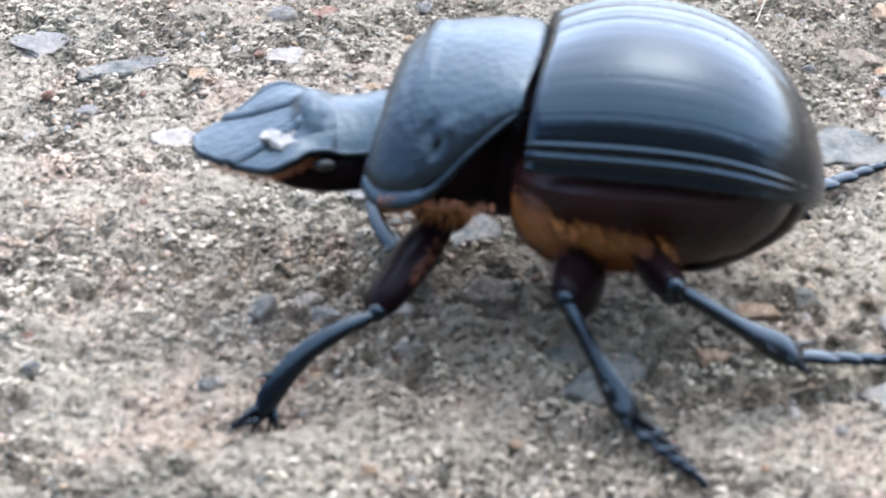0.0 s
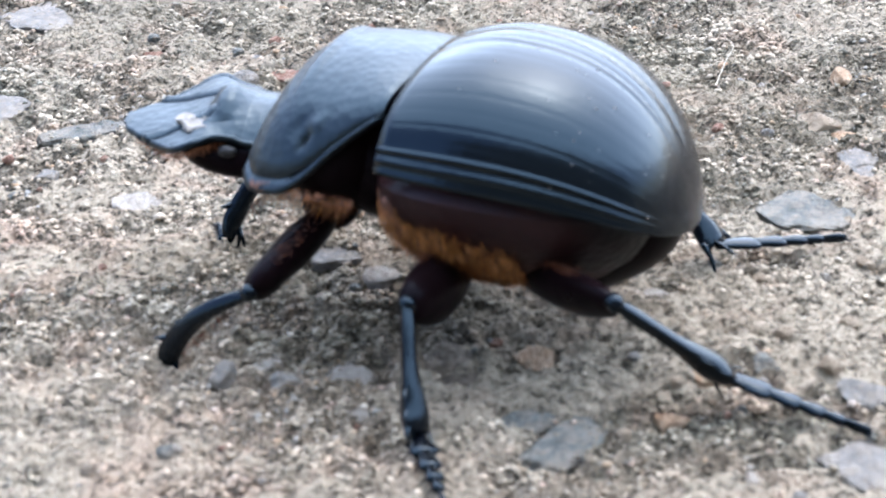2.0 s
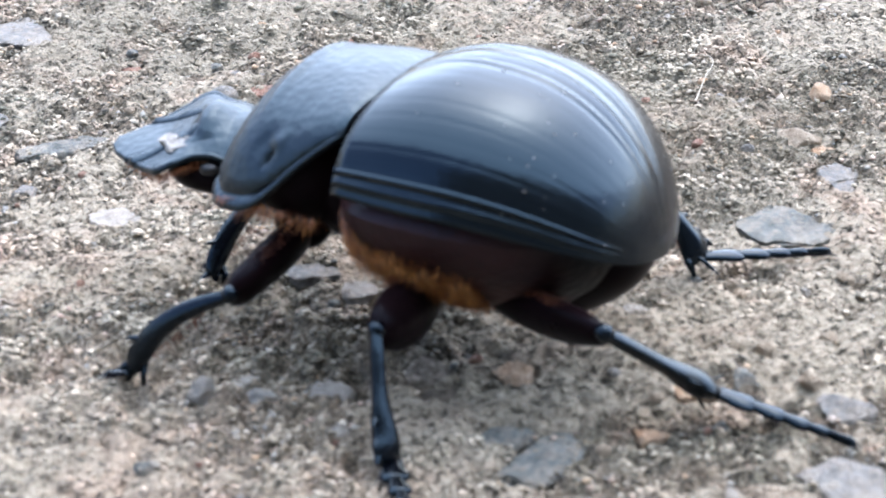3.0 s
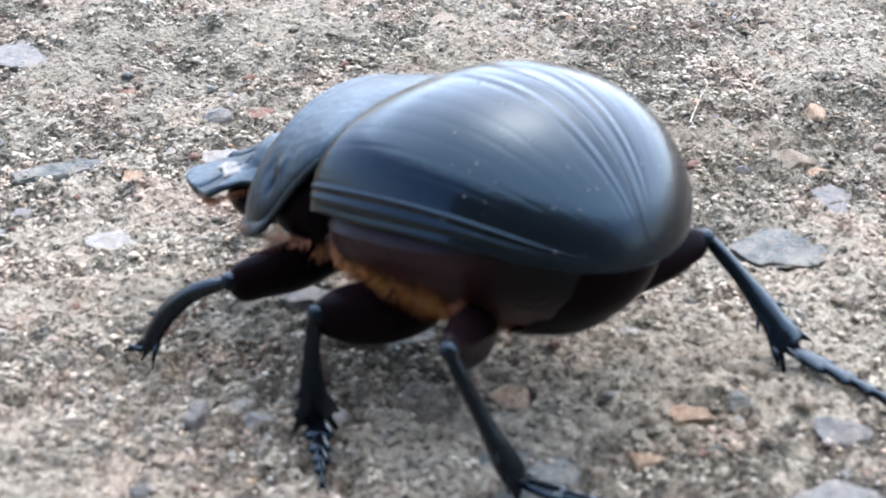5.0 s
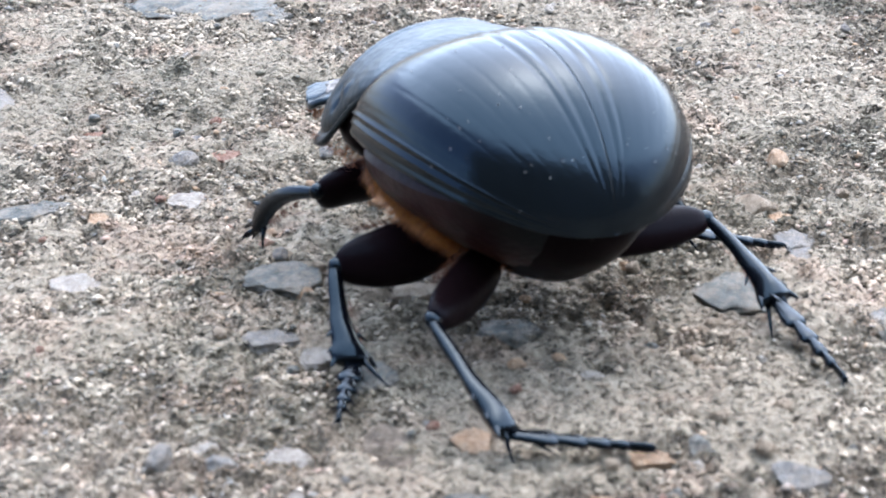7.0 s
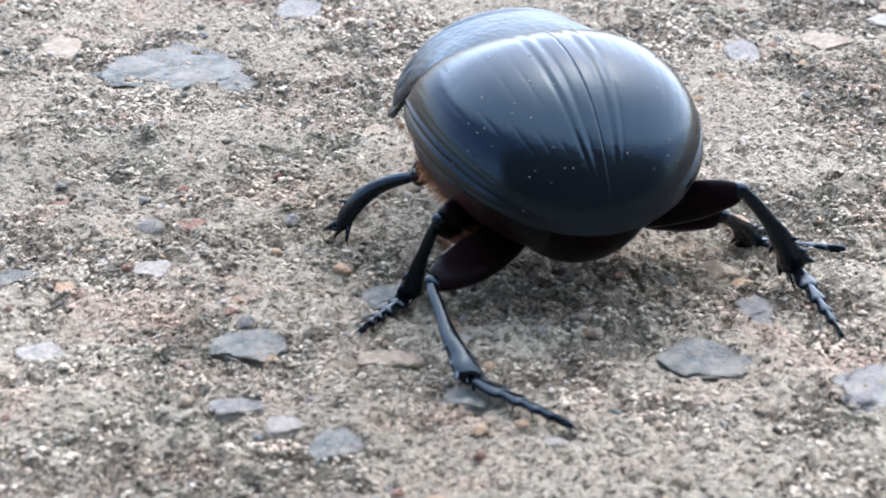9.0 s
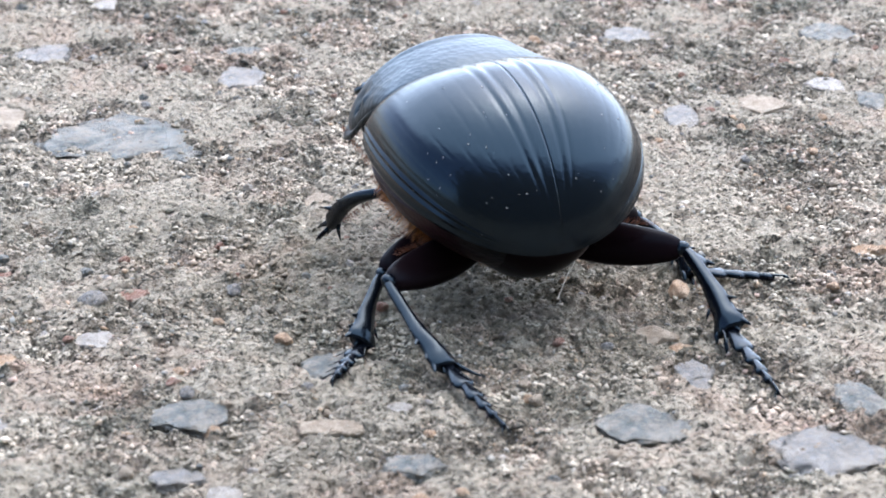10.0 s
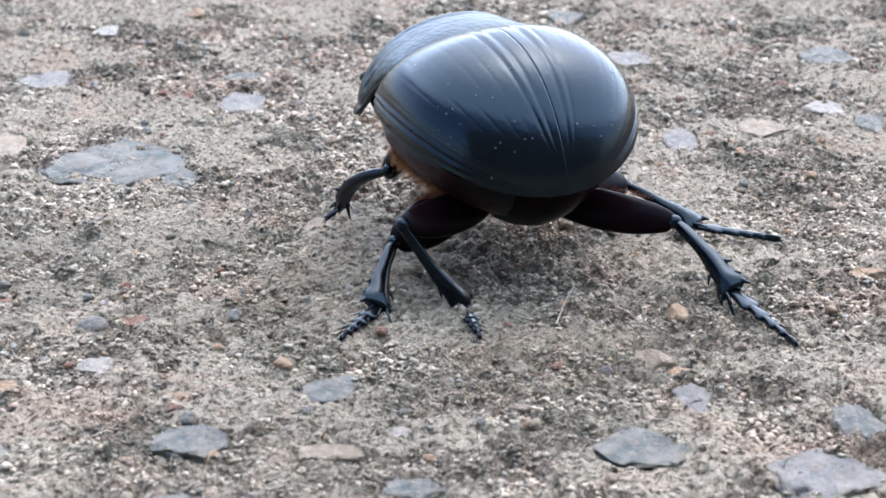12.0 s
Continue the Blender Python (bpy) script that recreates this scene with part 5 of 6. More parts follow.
    walk(tibia, [
        (0, pose(-0.00775, 0.01136, -0.00351, 100.5, 30.6, -149.2)), (0.5, pose(-0.01048, 0.01065, -0.00428, 89.1, 37.8, -154.9)), (1, pose(-0.01221, 0.00960, -0.00424, 92.0, 32.6, -140.8)),
        (1.5, pose(-0.01271, 0.00910, -0.00375, 86.6, 28.3, -138.9)), (2, pose(-0.01305, 0.00874, -0.00354, 85.0, 32.4, -135.9)), (2.5, pose(-0.01349, 0.00839, -0.00394, 86.0, 31.2, -132.0)),
        (3, pose(-0.01444, 0.00714, -0.00375, 88.4, 30.5, -121.5)), (3.5, pose(-0.01457, 0.00659, -0.00296, 83.2, 33.4, -120.9)), (4, pose(-0.01235, 0.00919, -0.00301, 90.3, 56.3, -128.2)),
        (4.5, pose(-0.01142, 0.00997, -0.00343, 103.5, 65.0, -125.4)), (5, pose(-0.01156, 0.01003, -0.00407, 126.2, 64.3, -106.2)), (5.5, pose(-0.01276, 0.00927, -0.00534, 138.5, 54.2, -90.3)),
        (6, pose(-0.01185, 0.00990, -0.00450, 142.0, 44.7, -87.9)), (6.5, pose(-0.01231, 0.00963, -0.00559, 135.1, 51.6, -95.5)), (7, pose(-0.01273, 0.00928, -0.00583, 59.1, 25.4, -174.9)),
        (7.5, pose(-0.01120, 0.01034, -0.00432, 60.9, 34.7, -178.3)), (8, pose(-0.01064, 0.01060, -0.00376, 59.1, 33.3, 176.9)), (8.5, pose(-0.01096, 0.01055, -0.00386, 59.3, 26.9, 176.1)),
        (9, pose(-0.01231, 0.00989, -0.00485, 63.4, 15.1, -179.9)), (9.5, pose(-0.01357, 0.00895, -0.00618, 63.3, 7.6, 174.6)), (10, pose(-0.01170, 0.01022, -0.00358, 69.1, 14.9, -171.3)),
        (10.5, pose(-0.01284, 0.00959, -0.00513, 66.3, 6.8, -179.7)), (11, pose(-0.01404, 0.00852, -0.00632, 68.6, 5.4, 177.0)), (11.5, pose(-0.01281, 0.00970, -0.00468, 65.8, 6.2, 176.0)),
        (12, pose(-0.01137, 0.01036, -0.00357, 126.6, 56.7, -103.7)),
    ])
    walk(tarsus, [
        (0, pose(-0.01330, 0.00806, -0.00733, 4.2, 10.3, -146.2)), (0.5, pose(-0.01585, 0.00814, -0.00888, 6.2, 0.6, -163.1)), (1, pose(-0.01710, 0.00561, -0.00828, 6.2, 0.5, -161.2)),
        (1.5, pose(-0.01769, 0.00476, -0.00731, 7.1, 7.3, -170.3)), (2, pose(-0.01760, 0.00433, -0.00756, 7.7, 7.9, 175.2)), (2.5, pose(-0.01778, 0.00362, -0.00782, 6.1, 4.4, 163.7)),
        (3, pose(-0.01781, 0.00163, -0.00756, 6.1, 7.3, -178.5)), (3.5, pose(-0.01779, 0.00122, -0.00709, 5.8, 9.2, -172.4)), (4, pose(-0.01492, 0.00592, -0.00925, 5.4, 2.8, -169.1)),
        (4.5, pose(-0.01325, 0.00739, -0.01023, 5.6, 6.7, -164.5)), (5, pose(-0.01246, 0.00690, -0.01083, 6.2, 9.7, -159.9)), (5.5, pose(-0.01277, 0.00488, -0.01142, 6.4, 4.2, -156.6)),
        (6, pose(-0.01166, 0.00457, -0.00978, 5.2, 4.7, -131.0)), (6.5, pose(-0.01276, 0.00499, -0.01147, 6.2, -2.7, -144.8)), (7, pose(-0.01948, 0.00868, -0.00905, 1.5, 8.2, -110.8)),
        (7.5, pose(-0.01736, 0.01015, -0.00859, -1.6, 2.4, -121.7)), (8, pose(-0.01691, 0.01095, -0.00787, -3.3, 1.2, -132.5)), (8.5, pose(-0.01762, 0.01100, -0.00726, -4.1, -0.0, -143.5)),
        (9, pose(-0.01955, 0.00987, -0.00681, -4.6, -2.9, -153.3)), (9.5, pose(-0.02097, 0.00965, -0.00719, -5.0, -1.9, -163.3)), (10, pose(-0.01888, 0.00913, -0.00551, -3.9, -3.1, -175.8)),
        (10.5, pose(-0.02029, 0.00956, -0.00602, -6.4, -5.3, -167.3)), (11, pose(-0.02150, 0.00890, -0.00702, -5.4, -5.8, -172.6)), (11.5, pose(-0.02025, 0.01022, -0.00549, -2.0, -7.5, 172.1)),
        (12, pose(-0.01234, 0.00637, -0.00985, -1.3, -11.7, 163.2)),
    ])
    femur, tibia, tarsus = right_front
    walk(femur, [
        (0, pose(0.00379, -0.00314, -0.00394, 5.6, 23.7, -57.6)), (0.5, pose(0.00379, -0.00314, -0.00394, 20.0, 11.7, -48.2)), (1, pose(0.00379, -0.00314, -0.00394, 28.1, 21.3, -37.6)),
        (1.5, pose(0.00379, -0.00314, -0.00394, 30.7, 26.8, -35.9)), (2, pose(0.00379, -0.00314, -0.00394, 25.8, 3.4, -48.7)), (2.5, pose(0.00379, -0.00314, -0.00394, 33.1, 16.7, -40.1)),
        (3, pose(0.00379, -0.00314, -0.00394, 30.6, 14.5, -39.9)), (3.5, pose(0.00379, -0.00314, -0.00394, 12.1, -5.1, -55.3)), (4, pose(0.00379, -0.00314, -0.00394, 15.6, -10.8, -62.3)),
        (4.5, pose(0.00379, -0.00314, -0.00394, 19.4, -12.5, -65.3)), (5, pose(0.00379, -0.00314, -0.00394, 22.5, -13.7, -66.1)), (5.5, pose(0.00379, -0.00314, -0.00394, 22.3, -13.8, -63.9)),
        (6, pose(0.00379, -0.00314, -0.00394, 17.5, -12.3, -59.7)), (6.5, pose(0.00379, -0.00314, -0.00394, 15.8, -13.2, -59.1)), (7, pose(0.00379, -0.00314, -0.00394, 11.5, -8.6, -55.0)),
        (7.5, pose(0.00373, -0.00314, -0.00399, 7.4, -5.7, -53.7)), (8, pose(0.00366, -0.00314, -0.00406, 7.2, -3.5, -53.4)), (8.5, pose(0.00358, -0.00314, -0.00413, 6.1, -1.9, -53.2)),
        (9, pose(0.00352, -0.00314, -0.00410, 5.2, -0.6, -53.1)), (9.5, pose(0.00342, -0.00311, -0.00467, 4.9, 0.4, -52.9)), (10, pose(0.00342, -0.00314, -0.00433, 2.6, 3.6, -52.3)),
        (10.5, pose(0.00342, -0.00313, -0.00433, 3.5, 3.1, -52.5)), (11, pose(0.00332, -0.00312, -0.00461, 3.6, 1.8, -52.9)), (11.5, pose(0.00331, -0.00313, -0.00447, 1.6, 5.2, -52.2)),
        (12, pose(0.00337, -0.00311, -0.00485, 3.7, 1.4, -52.5)),
    ])
    walk(tibia, [
        (0, pose(0.00729, -0.00866, -0.00681, 173.9, 16.7, 116.3)), (0.5, pose(0.00845, -0.00835, -0.00538, 135.0, 38.6, 79.0)), (1, pose(0.00906, -0.00720, -0.00653, 130.8, 34.2, 81.4)),
        (1.5, pose(0.00895, -0.00688, -0.00716, 132.5, 29.3, 84.3)), (2, pose(0.00849, -0.00849, -0.00436, 98.7, 49.6, 48.7)), (2.5, pose(0.00902, -0.00754, -0.00599, 105.3, 33.6, 55.1)),
        (3, pose(0.00909, -0.00757, -0.00572, 119.1, 38.7, 73.4)), (3.5, pose(0.00783, -0.00899, -0.00331, 164.7, 60.0, 115.9)), (4, pose(0.00704, -0.00935, -0.00259, 43.1, 53.9, -15.2)),
        (4.5, pose(0.00670, -0.00947, -0.00239, 48.7, 48.1, -12.0)), (5, pose(0.00660, -0.00948, -0.00225, 53.4, 44.5, -8.1)), (5.5, pose(0.00683, -0.00937, -0.00223, 52.7, 46.2, -8.2)),
        (6, pose(0.00731, -0.00916, -0.00241, 43.0, 53.6, -16.6)), (6.5, pose(0.00736, -0.00910, -0.00231, 39.7, 53.0, -18.3)), (7, pose(0.00783, -0.00893, -0.00287, 28.3, 56.8, -28.1)),
        (7.5, pose(0.00793, -0.00887, -0.00328, 20.0, 62.2, -34.7)), (8, pose(0.00791, -0.00886, -0.00362, 30.8, 65.7, -22.7)), (8.5, pose(0.00785, -0.00886, -0.00390, 29.1, 67.6, -24.2)),
        (9, pose(0.00780, -0.00885, -0.00402, 27.9, 69.0, -25.2)), (9.5, pose(0.00772, -0.00881, -0.00472, 28.3, 69.6, -24.8)), (10, pose(0.00777, -0.00879, -0.00478, 17.5, 73.4, -35.3)),
        (10.5, pose(0.00775, -0.00879, -0.00472, 28.7, 72.7, -23.8)), (11, pose(0.00762, -0.00881, -0.00483, 28.1, 71.1, -24.6)), (11.5, pose(0.00767, -0.00875, -0.00512, 14.5, 74.6, -37.8)),
        (12, pose(0.00771, -0.00877, -0.00503, 26.8, 70.2, -25.5)),
    ])
    walk(tarsus, [
        (0, pose(0.00427, -0.00255, -0.00886, -5.4, 0.2, -77.0)), (0.5, pose(0.00951, -0.00289, -0.00983, -5.3, -9.1, -69.3)), (1, pose(0.00994, -0.00138, -0.01053, -7.0, -16.6, -58.7)),
        (1.5, pose(0.00956, -0.00070, -0.01064, -8.2, -18.6, -48.8)), (2, pose(0.01154, -0.00503, -0.00979, -7.9, -11.0, -44.0)), (2.5, pose(0.01241, -0.00268, -0.00993, -6.4, -0.7, -44.2)),
        (3, pose(0.01068, -0.00225, -0.01017, -6.1, -8.3, -49.6)), (3.5, pose(0.00628, -0.00578, -0.00947, -5.8, -9.6, -58.7)), (4, pose(0.01109, -0.01045, -0.00835, -3.4, -3.9, -61.1)),
        (4.5, pose(0.01135, -0.01046, -0.00770, -0.0, -3.8, -54.4)), (5, pose(0.01162, -0.01019, -0.00724, 1.9, -6.5, -44.3)), (5.5, pose(0.01171, -0.01007, -0.00737, 0.8, -7.1, -36.3)),
        (6, pose(0.01135, -0.01037, -0.00814, -2.4, -3.1, -34.0)), (6.5, pose(0.01142, -0.01045, -0.00800, -1.0, -5.1, -38.2)), (7, pose(0.01127, -0.01076, -0.00883, -1.3, 2.0, -45.3)),
        (7.5, pose(0.01066, -0.01076, -0.00958, -2.6, 8.2, -50.1)), (8, pose(0.01062, -0.01000, -0.01010, -3.7, 12.9, -50.4)), (8.5, pose(0.01033, -0.00997, -0.01047, -4.1, 16.2, -47.9)),
        (9, pose(0.01012, -0.00994, -0.01066, -3.4, 19.0, -44.6)), (9.5, pose(0.00997, -0.00985, -0.01139, -1.5, 20.8, -41.5)), (10, pose(0.00943, -0.00996, -0.01160, -4.4, 26.4, -41.2)),
        (10.5, pose(0.00969, -0.00965, -0.01153, -1.9, 26.9, -39.7)), (11, pose(0.00972, -0.00977, -0.01157, -0.8, 24.2, -38.8)), (11.5, pose(0.00916, -0.00990, -0.01198, -4.6, 29.0, -40.2)),
        (12, pose(0.00990, -0.00981, -0.01173, -1.2, 23.0, -38.6)),
    ])
    femur, tibia, tarsus = right_middle
    walk(femur, [
        (0, pose(-0.00388, -0.00238, -0.00532, -10.7, -14.6, -67.8)), (0.5, pose(-0.00388, -0.00238, -0.00532, -15.2, -16.5, -66.7)), (1, pose(-0.00388, -0.00238, -0.00532, -14.5, -16.5, -67.2)),
        (1.5, pose(-0.00388, -0.00238, -0.00532, -13.6, -17.1, -67.4)), (2, pose(-0.00388, -0.00238, -0.00532, -12.6, -17.6, -67.5)), (2.5, pose(-0.00388, -0.00238, -0.00532, -10.7, -18.3, -67.7)),
        (3, pose(-0.00388, -0.00238, -0.00532, -10.6, -15.7, -68.4)), (3.5, pose(-0.00388, -0.00238, -0.00532, -9.5, -15.9, -68.5)), (4, pose(-0.00388, -0.00238, -0.00532, -8.0, -15.0, -68.9)),
        (4.5, pose(-0.00388, -0.00238, -0.00532, -6.2, -12.8, -69.5)), (5, pose(-0.00388, -0.00238, -0.00532, -4.8, -9.8, -70.5)), (5.5, pose(-0.00388, -0.00238, -0.00532, -6.9, -5.6, -72.1)),
        (6, pose(-0.00388, -0.00238, -0.00532, -4.0, -12.5, -70.8)), (6.5, pose(-0.00388, -0.00238, -0.00532, -4.3, -13.6, -70.5)), (7, pose(-0.00388, -0.00238, -0.00532, -7.0, -13.4, -71.2)),
        (7.5, pose(-0.00395, -0.00238, -0.00527, -5.9, -12.4, -73.5)), (8, pose(-0.00405, -0.00238, -0.00520, -2.0, -10.4, -78.9)), (8.5, pose(-0.00415, -0.00238, -0.00511, 5.0, -5.5, -90.5)),
        (9, pose(-0.00423, -0.00238, -0.00494, 13.1, 7.6, -114.7)), (9.5, pose(-0.00433, -0.00235, -0.00545, 9.0, 9.2, -76.7)), (10, pose(-0.00434, -0.00238, -0.00504, -18.2, 18.7, -85.1)),
        (10.5, pose(-0.00434, -0.00237, -0.00504, -33.1, 22.4, -86.9)), (11, pose(-0.00445, -0.00236, -0.00518, -21.8, 10.3, -74.6)), (11.5, pose(-0.00446, -0.00237, -0.00502, -33.4, 18.1, -81.3)),
        (12, pose(-0.00439, -0.00235, -0.00556, -40.9, 19.3, -80.6)),
    ])
    walk(tibia, [
        (0, pose(-0.00070, -0.01016, -0.00312, -16.6, 35.4, -84.5)), (0.5, pose(-0.00058, -0.01002, -0.00285, -37.9, 41.1, -110.3)), (1, pose(-0.00065, -0.01006, -0.00285, -24.2, 39.8, -92.4)),
        (1.5, pose(-0.00068, -0.01004, -0.00276, -22.9, 41.6, -91.0)), (2, pose(-0.00071, -0.01003, -0.00269, -23.7, 46.5, -92.3)), (2.5, pose(-0.00074, -0.01000, -0.00259, -24.4, 59.2, -93.2)),
        (3, pose(-0.00080, -0.01015, -0.00297, -22.1, 46.7, -91.6)), (3.5, pose(-0.00081, -0.01015, -0.00294, -17.3, 47.4, -85.9)), (4, pose(-0.00085, -0.01020, -0.00307, -13.1, 46.6, -81.3)),
        (4.5, pose(-0.00091, -0.01031, -0.00339, -8.6, 43.9, -76.6)), (5, pose(-0.00101, -0.01044, -0.00384, -6.8, 40.1, -75.6)), (5.5, pose(-0.00122, -0.01060, -0.00448, -12.8, 33.4, -84.3)),
        (6, pose(-0.00109, -0.01039, -0.00344, -2.1, 47.6, -70.5)), (6.5, pose(-0.00105, -0.01033, -0.00328, -10.3, 52.2, -81.2)), (7, pose(-0.00115, -0.01037, -0.00330, -35.0, 60.3, -108.1)),
        (7.5, pose(-0.00154, -0.01051, -0.00341, -15.0, 63.7, -86.9)), (8, pose(-0.00239, -0.01076, -0.00365, 8.8, 63.2, -64.1)), (8.5, pose(-0.00422, -0.01102, -0.00428, 32.8, 54.9, -44.8)),
        (9, pose(-0.00784, -0.01019, -0.00609, 44.5, 40.1, -48.6)), (9.5, pose(-0.00236, -0.01069, -0.00683, 11.4, 32.1, -77.6)), (9.75, pose(-0.00298, -0.01068, -0.00734, -35.1, 28.8, -125.0)),
        (10, pose(-0.00363, -0.01057, -0.00783, -80.8, 11.3, -164.3)), (10.5, pose(-0.00391, -0.01039, -0.00834, -108.9, 11.2, -177.7)), (10.75, pose(-0.00303, -0.01058, -0.00756, -62.6, 32.2, -134.2)),
        (11, pose(-0.00217, -0.01059, -0.00675, -22.0, 34.4, -79.8)), (11.5, pose(-0.00320, -0.01053, -0.00772, -47.3, 24.9, -109.5)), (12, pose(-0.00304, -0.01044, -0.00843, -83.9, 17.1, -148.5)),
    ])
    walk(tarsus, [
        (0, pose(-0.00022, -0.01508, -0.00664, -6.6, 0.3, -65.3)), (0.5, pose(-0.00217, -0.01432, -0.00683, -5.3, -0.7, -69.4)), (1, pose(-0.00085, -0.01471, -0.00674, -4.5, -1.9, -81.6)),
        (1.5, pose(-0.00076, -0.01458, -0.00679, -2.4, -3.0, -99.7)), (2, pose(-0.00088, -0.01420, -0.00709, -1.4, -2.9, -107.4)), (2.5, pose(-0.00091, -0.01310, -0.00780, -2.4, -0.9, -105.9)),
        (3, pose(-0.00092, -0.01432, -0.00738, -1.4, -1.3, -102.9)), (3.5, pose(-0.00052, -0.01425, -0.00741, -1.8, -1.4, -101.3)), (4, pose(-0.00022, -0.01433, -0.00748, 0.3, -0.5, -101.4)),
        (4.5, pose(0.00010, -0.01456, -0.00760, 4.4, 1.3, -102.7)), (5, pose(0.00015, -0.01494, -0.00776, 7.7, 3.2, -104.8)), (5.5, pose(-0.00071, -0.01564, -0.00782, 7.7, 4.2, -108.1)),
        (6, pose(0.00028, -0.01424, -0.00792, 4.3, 2.1, -112.9)), (6.5, pose(-0.00048, -0.01401, -0.00807, 5.9, 3.5, -119.3)), (7, pose(-0.00208, -0.01323, -0.00858, 2.1, 3.8, -128.8)),
        (7.5, pose(-0.00139, -0.01320, -0.00884, -1.0, 2.8, -135.4)), (8, pose(-0.00120, -0.01322, -0.00906, -3.2, 2.0, -135.1)), (8.5, pose(-0.00175, -0.01348, -0.00923, -5.1, 2.0, -129.4)),
        (9, pose(-0.00476, -0.01368, -0.00999, -6.6, -2.0, -121.6)), (9.5, pose(-0.00126, -0.01572, -0.01005, -7.0, 6.4, -118.1)), (10, pose(-0.00936, -0.01218, -0.00902, -10.4, 1.5, -117.3)),
        (10.5, pose(-0.00985, -0.01063, -0.00953, -9.6, 0.8, -118.7)), (11, pose(-0.00128, -0.01553, -0.01017, -8.2, 7.5, -121.6)), (11.5, pose(-0.00504, -0.01572, -0.01027, -10.9, 0.4, -124.2)),
        (12, pose(-0.00800, -0.01347, -0.01020, -6.5, 3.4, -128.9)),
    ])
    femur, tibia, tarsus = right_hind
    walk(femur, [
        (0, pose(-0.00654, -0.00138, -0.00557, -35.1, -15.9, -103.4)), (0.5, pose(-0.00654, -0.00138, -0.00557, -36.0, -14.0, -106.6)), (1, pose(-0.00654, -0.00138, -0.00557, -35.4, -17.2, -101.9)),
        (1.5, pose(-0.00654, -0.00138, -0.00557, -34.9, -18.0, -101.1)), (2, pose(-0.00654, -0.00138, -0.00557, -34.1, -18.8, -100.9)), (2.5, pose(-0.00654, -0.00138, -0.00557, -32.0, -19.2, -102.2)),
        (3, pose(-0.00654, -0.00138, -0.00557, -24.3, -23.0, -101.2)), (3.5, pose(-0.00654, -0.00138, -0.00557, -16.4, -26.8, -100.5)), (4, pose(-0.00654, -0.00138, -0.00557, -17.9, -19.3, -103.3)),
        (4.5, pose(-0.00654, -0.00138, -0.00557, -18.9, -13.2, -105.0)), (5, pose(-0.00654, -0.00138, -0.00557, -21.6, -6.2, -106.1)), (5.5, pose(-0.00654, -0.00138, -0.00557, -32.5, 7.3, -108.3)),
        (6, pose(-0.00654, -0.00138, -0.00557, -41.2, 7.2, -117.2)), (6.5, pose(-0.00654, -0.00138, -0.00557, -41.1, 6.6, -109.8)), (7, pose(-0.00654, -0.00138, -0.00557, -43.3, 1.1, -92.2)),
        (7.5, pose(-0.00662, -0.00138, -0.00548, -34.8, -8.0, -100.6)), (8, pose(-0.00671, -0.00138, -0.00536, -25.8, -13.3, -106.2)), (8.5, pose(-0.00682, -0.00138, -0.00522, -14.7, -16.8, -112.9)),
        (9, pose(-0.00690, -0.00138, -0.00500, 3.3, -18.0, -124.9)), (9.5, pose(-0.00700, -0.00135, -0.00549, -23.5, -5.3, -113.4)), (10, pose(-0.00701, -0.00138, -0.00506, -35.9, -4.4, -130.9)),
        (10.5, pose(-0.00701, -0.00137, -0.00506, -7.3, -16.1, -127.4)), (11, pose(-0.00712, -0.00136, -0.00515, -1.7, -12.4, -129.6)), (11.5, pose(-0.00713, -0.00137, -0.00498, -26.7, -4.6, -131.1)),
        (12, pose(-0.00706, -0.00135, -0.00557, -36.0, 3.1, -135.4)),
    ])
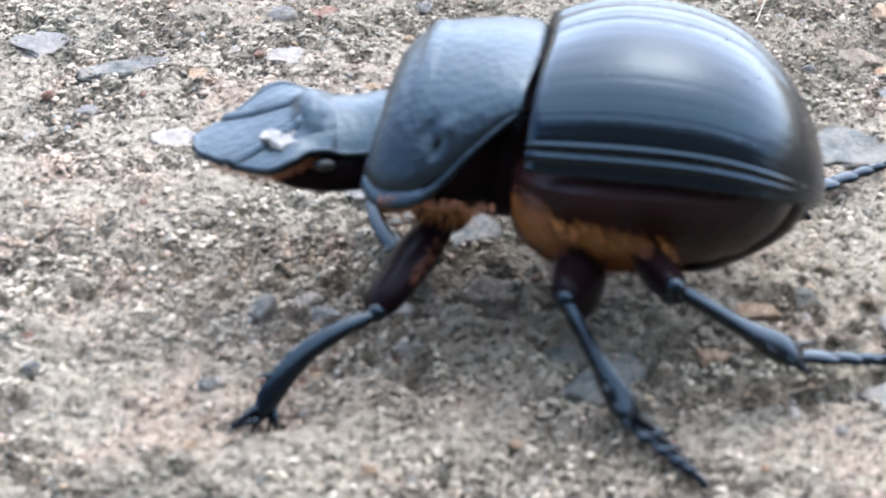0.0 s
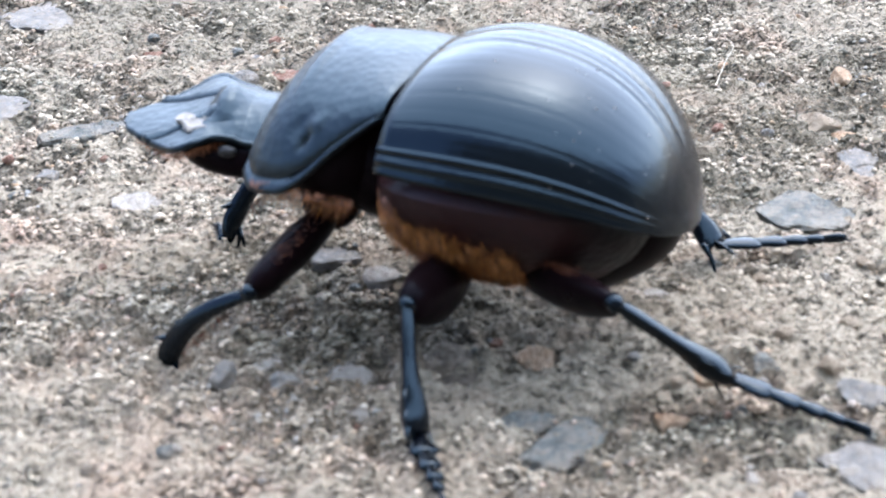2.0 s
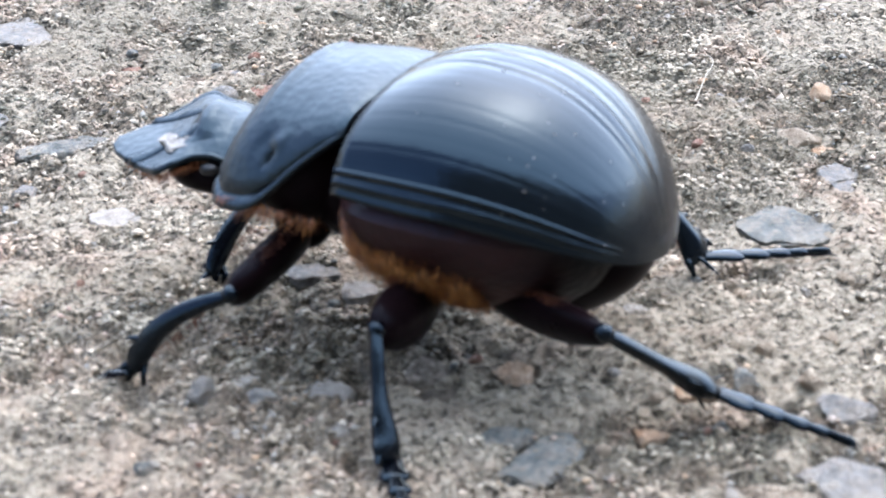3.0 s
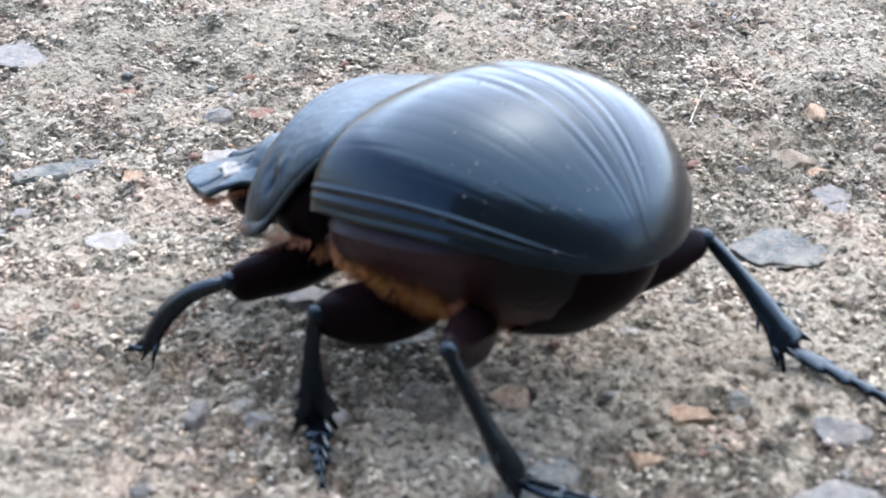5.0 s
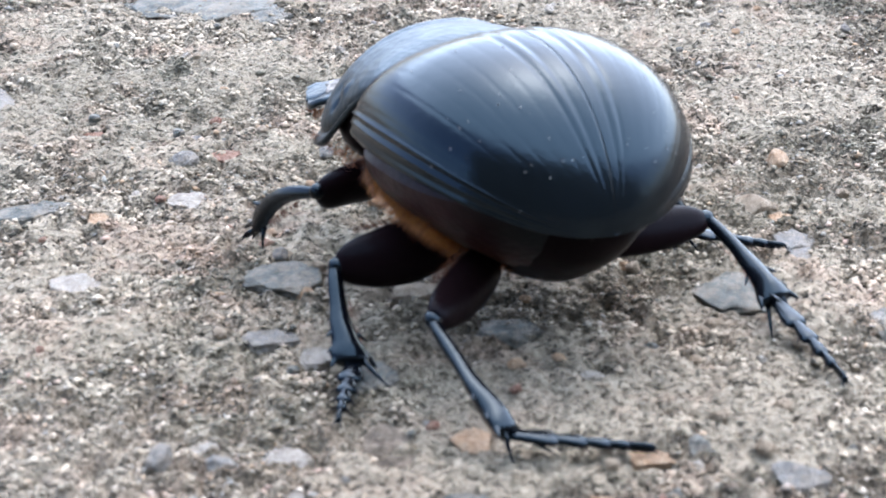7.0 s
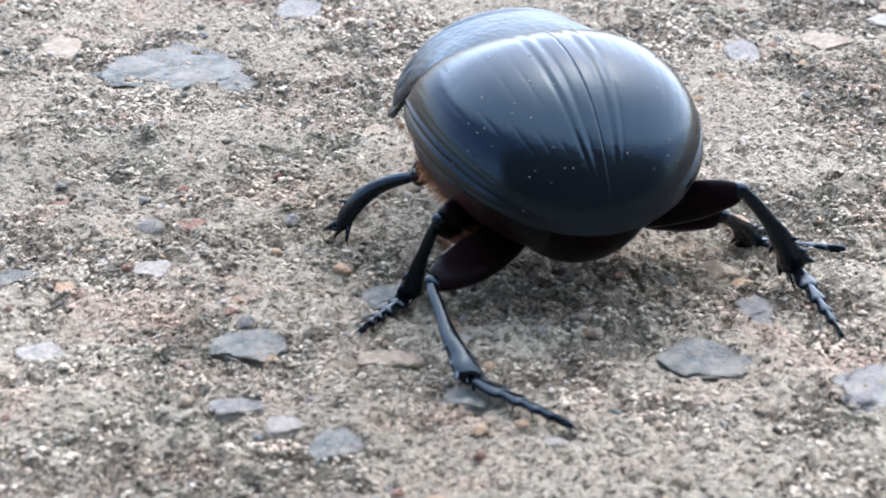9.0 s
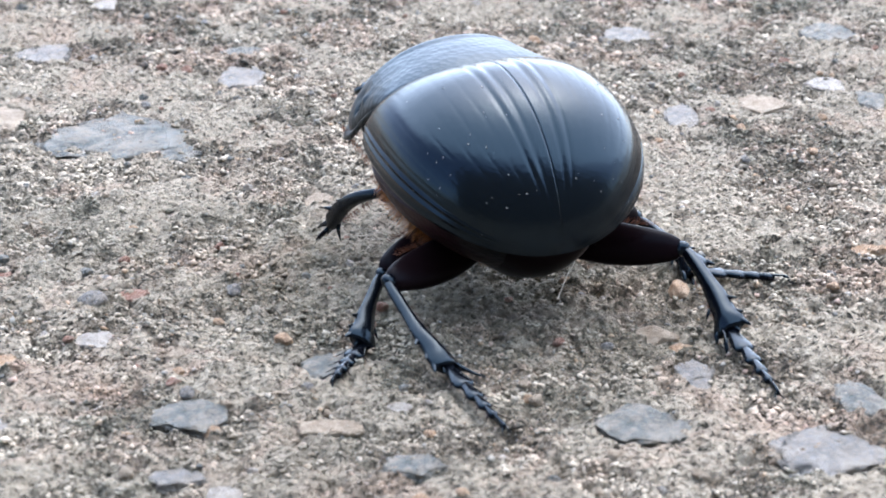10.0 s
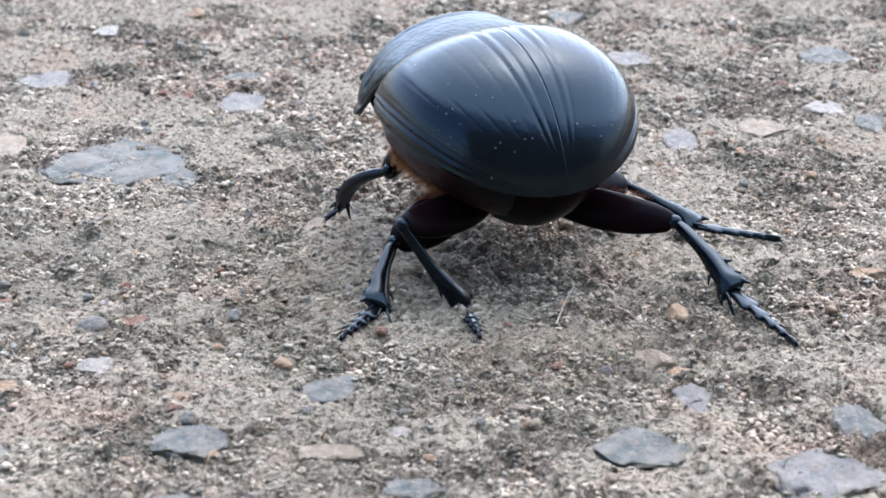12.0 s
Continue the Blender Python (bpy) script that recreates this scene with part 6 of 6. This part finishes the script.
    walk(tibia, [
        (0, pose(-0.00874, -0.01065, -0.00286, -60.1, 28.8, -170.0)), (0.5, pose(-0.00928, -0.01059, -0.00318, -71.7, 30.2, 174.8)), (1, pose(-0.00849, -0.01064, -0.00264, -63.2, 31.7, -173.4)),
        (1.5, pose(-0.00834, -0.01062, -0.00251, -66.9, 33.2, -177.3)), (2, pose(-0.00831, -0.01059, -0.00238, -73.2, 36.9, 175.7)), (2.5, pose(-0.00852, -0.01052, -0.00230, -80.9, 42.5, 166.8)),
        (3, pose(-0.00831, -0.01032, -0.00170, -46.1, 47.3, -152.7)), (3.5, pose(-0.00815, -0.01007, -0.00110, -30.7, 53.3, -134.9)), (4, pose(-0.00868, -0.01048, -0.00230, -45.9, 49.4, -153.8)),
        (4.5, pose(-0.00903, -0.01069, -0.00331, -49.7, 50.4, -157.7)), (5, pose(-0.00926, -0.01084, -0.00450, -61.1, 49.0, -168.8)), (5.5, pose(-0.00962, -0.01070, -0.00683, -90.2, 30.7, 164.9)),
        (6, pose(-0.01102, -0.01012, -0.00680, -94.1, 20.7, 157.1)), (6.5, pose(-0.00987, -0.01063, -0.00670, -97.0, 24.8, 156.1)), (7, pose(-0.00691, -0.01127, -0.00575, -83.8, 21.2, -178.4)),
        (7.5, pose(-0.00842, -0.01102, -0.00408, -69.7, 38.4, -168.3)), (8, pose(-0.00940, -0.01063, -0.00308, -52.7, 46.8, -156.9)), (8.5, pose(-0.01051, -0.01012, -0.00236, -27.3, 55.5, -136.5)),
        (9, pose(-0.01229, -0.00910, -0.00194, 26.0, 56.2, -89.5)), (9.5, pose(-0.01093, -0.01040, -0.00458, -55.9, 31.4, -174.9)), (10, pose(-0.01348, -0.00884, -0.00429, -56.5, 18.0, 179.8)),
        (10.5, pose(-0.01279, -0.00893, -0.00231, 14.0, 57.0, -105.1)), (11, pose(-0.01327, -0.00882, -0.00304, 4.2, 54.2, -121.8)), (11.5, pose(-0.01362, -0.00881, -0.00418, -40.7, 18.4, -170.7)),
        (12, pose(-0.01410, -0.00829, -0.00612, -50.4, 20.0, -173.6)),
    ])
    walk(tarsus, [
        (0, pose(-0.01463, -0.01169, -0.00614, 2.6, -4.0, -135.5)), (0.5, pose(-0.01515, -0.01006, -0.00661, 4.8, -1.5, -148.3)), (1, pose(-0.01426, -0.01130, -0.00623, 3.3, -2.3, -137.1)),
        (1.5, pose(-0.01405, -0.01089, -0.00625, 3.3, -2.6, -138.5)), (2, pose(-0.01375, -0.01018, -0.00648, 3.3, -1.1, -140.8)), (2.5, pose(-0.01342, -0.00936, -0.00691, 1.4, 0.5, -139.7)),
        (3, pose(-0.01242, -0.01245, -0.00671, 2.5, 0.6, -135.8)), (3.5, pose(-0.01102, -0.01295, -0.00657, 1.7, 1.0, -130.6)), (4, pose(-0.01267, -0.01244, -0.00748, 4.3, 0.3, -146.2)),
        (4.5, pose(-0.01305, -0.01235, -0.00857, 5.6, 6.2, -164.9)), (5, pose(-0.01365, -0.01171, -0.00966, 3.6, 11.3, 176.3)), (5.5, pose(-0.01529, -0.00917, -0.01031, 1.5, 10.0, 160.3)),
        (6, pose(-0.01691, -0.00764, -0.00921, 3.8, 8.6, 163.5)), (6.5, pose(-0.01554, -0.00812, -0.00956, 2.5, 10.8, 156.1)), (7, pose(-0.01327, -0.01145, -0.00822, 2.4, 9.3, 171.7)),
        (7.5, pose(-0.01366, -0.01210, -0.00833, 1.4, 1.9, 172.2)), (8, pose(-0.01369, -0.01246, -0.00806, 0.7, -0.4, 172.9)), (8.5, pose(-0.01332, -0.01277, -0.00799, 0.0, -2.0, 173.7)),
        (9, pose(-0.01226, -0.01290, -0.00761, -1.2, 1.9, 174.2)), (9.5, pose(-0.01673, -0.01091, -0.00813, -3.0, 1.9, 176.8)), (10, pose(-0.01997, -0.00882, -0.00640, -1.7, -4.7, 172.3)),
        (10.5, pose(-0.01375, -0.01252, -0.00804, -4.3, -1.2, 178.2)), (11, pose(-0.01538, -0.01222, -0.00858, -5.5, 0.4, -171.4)), (11.5, pose(-0.02001, -0.00985, -0.00633, -3.5, -4.3, 179.8)),
        (12, pose(-0.02047, -0.00901, -0.00846, -3.2, 0.3, 180.0)),
    ])


motions()
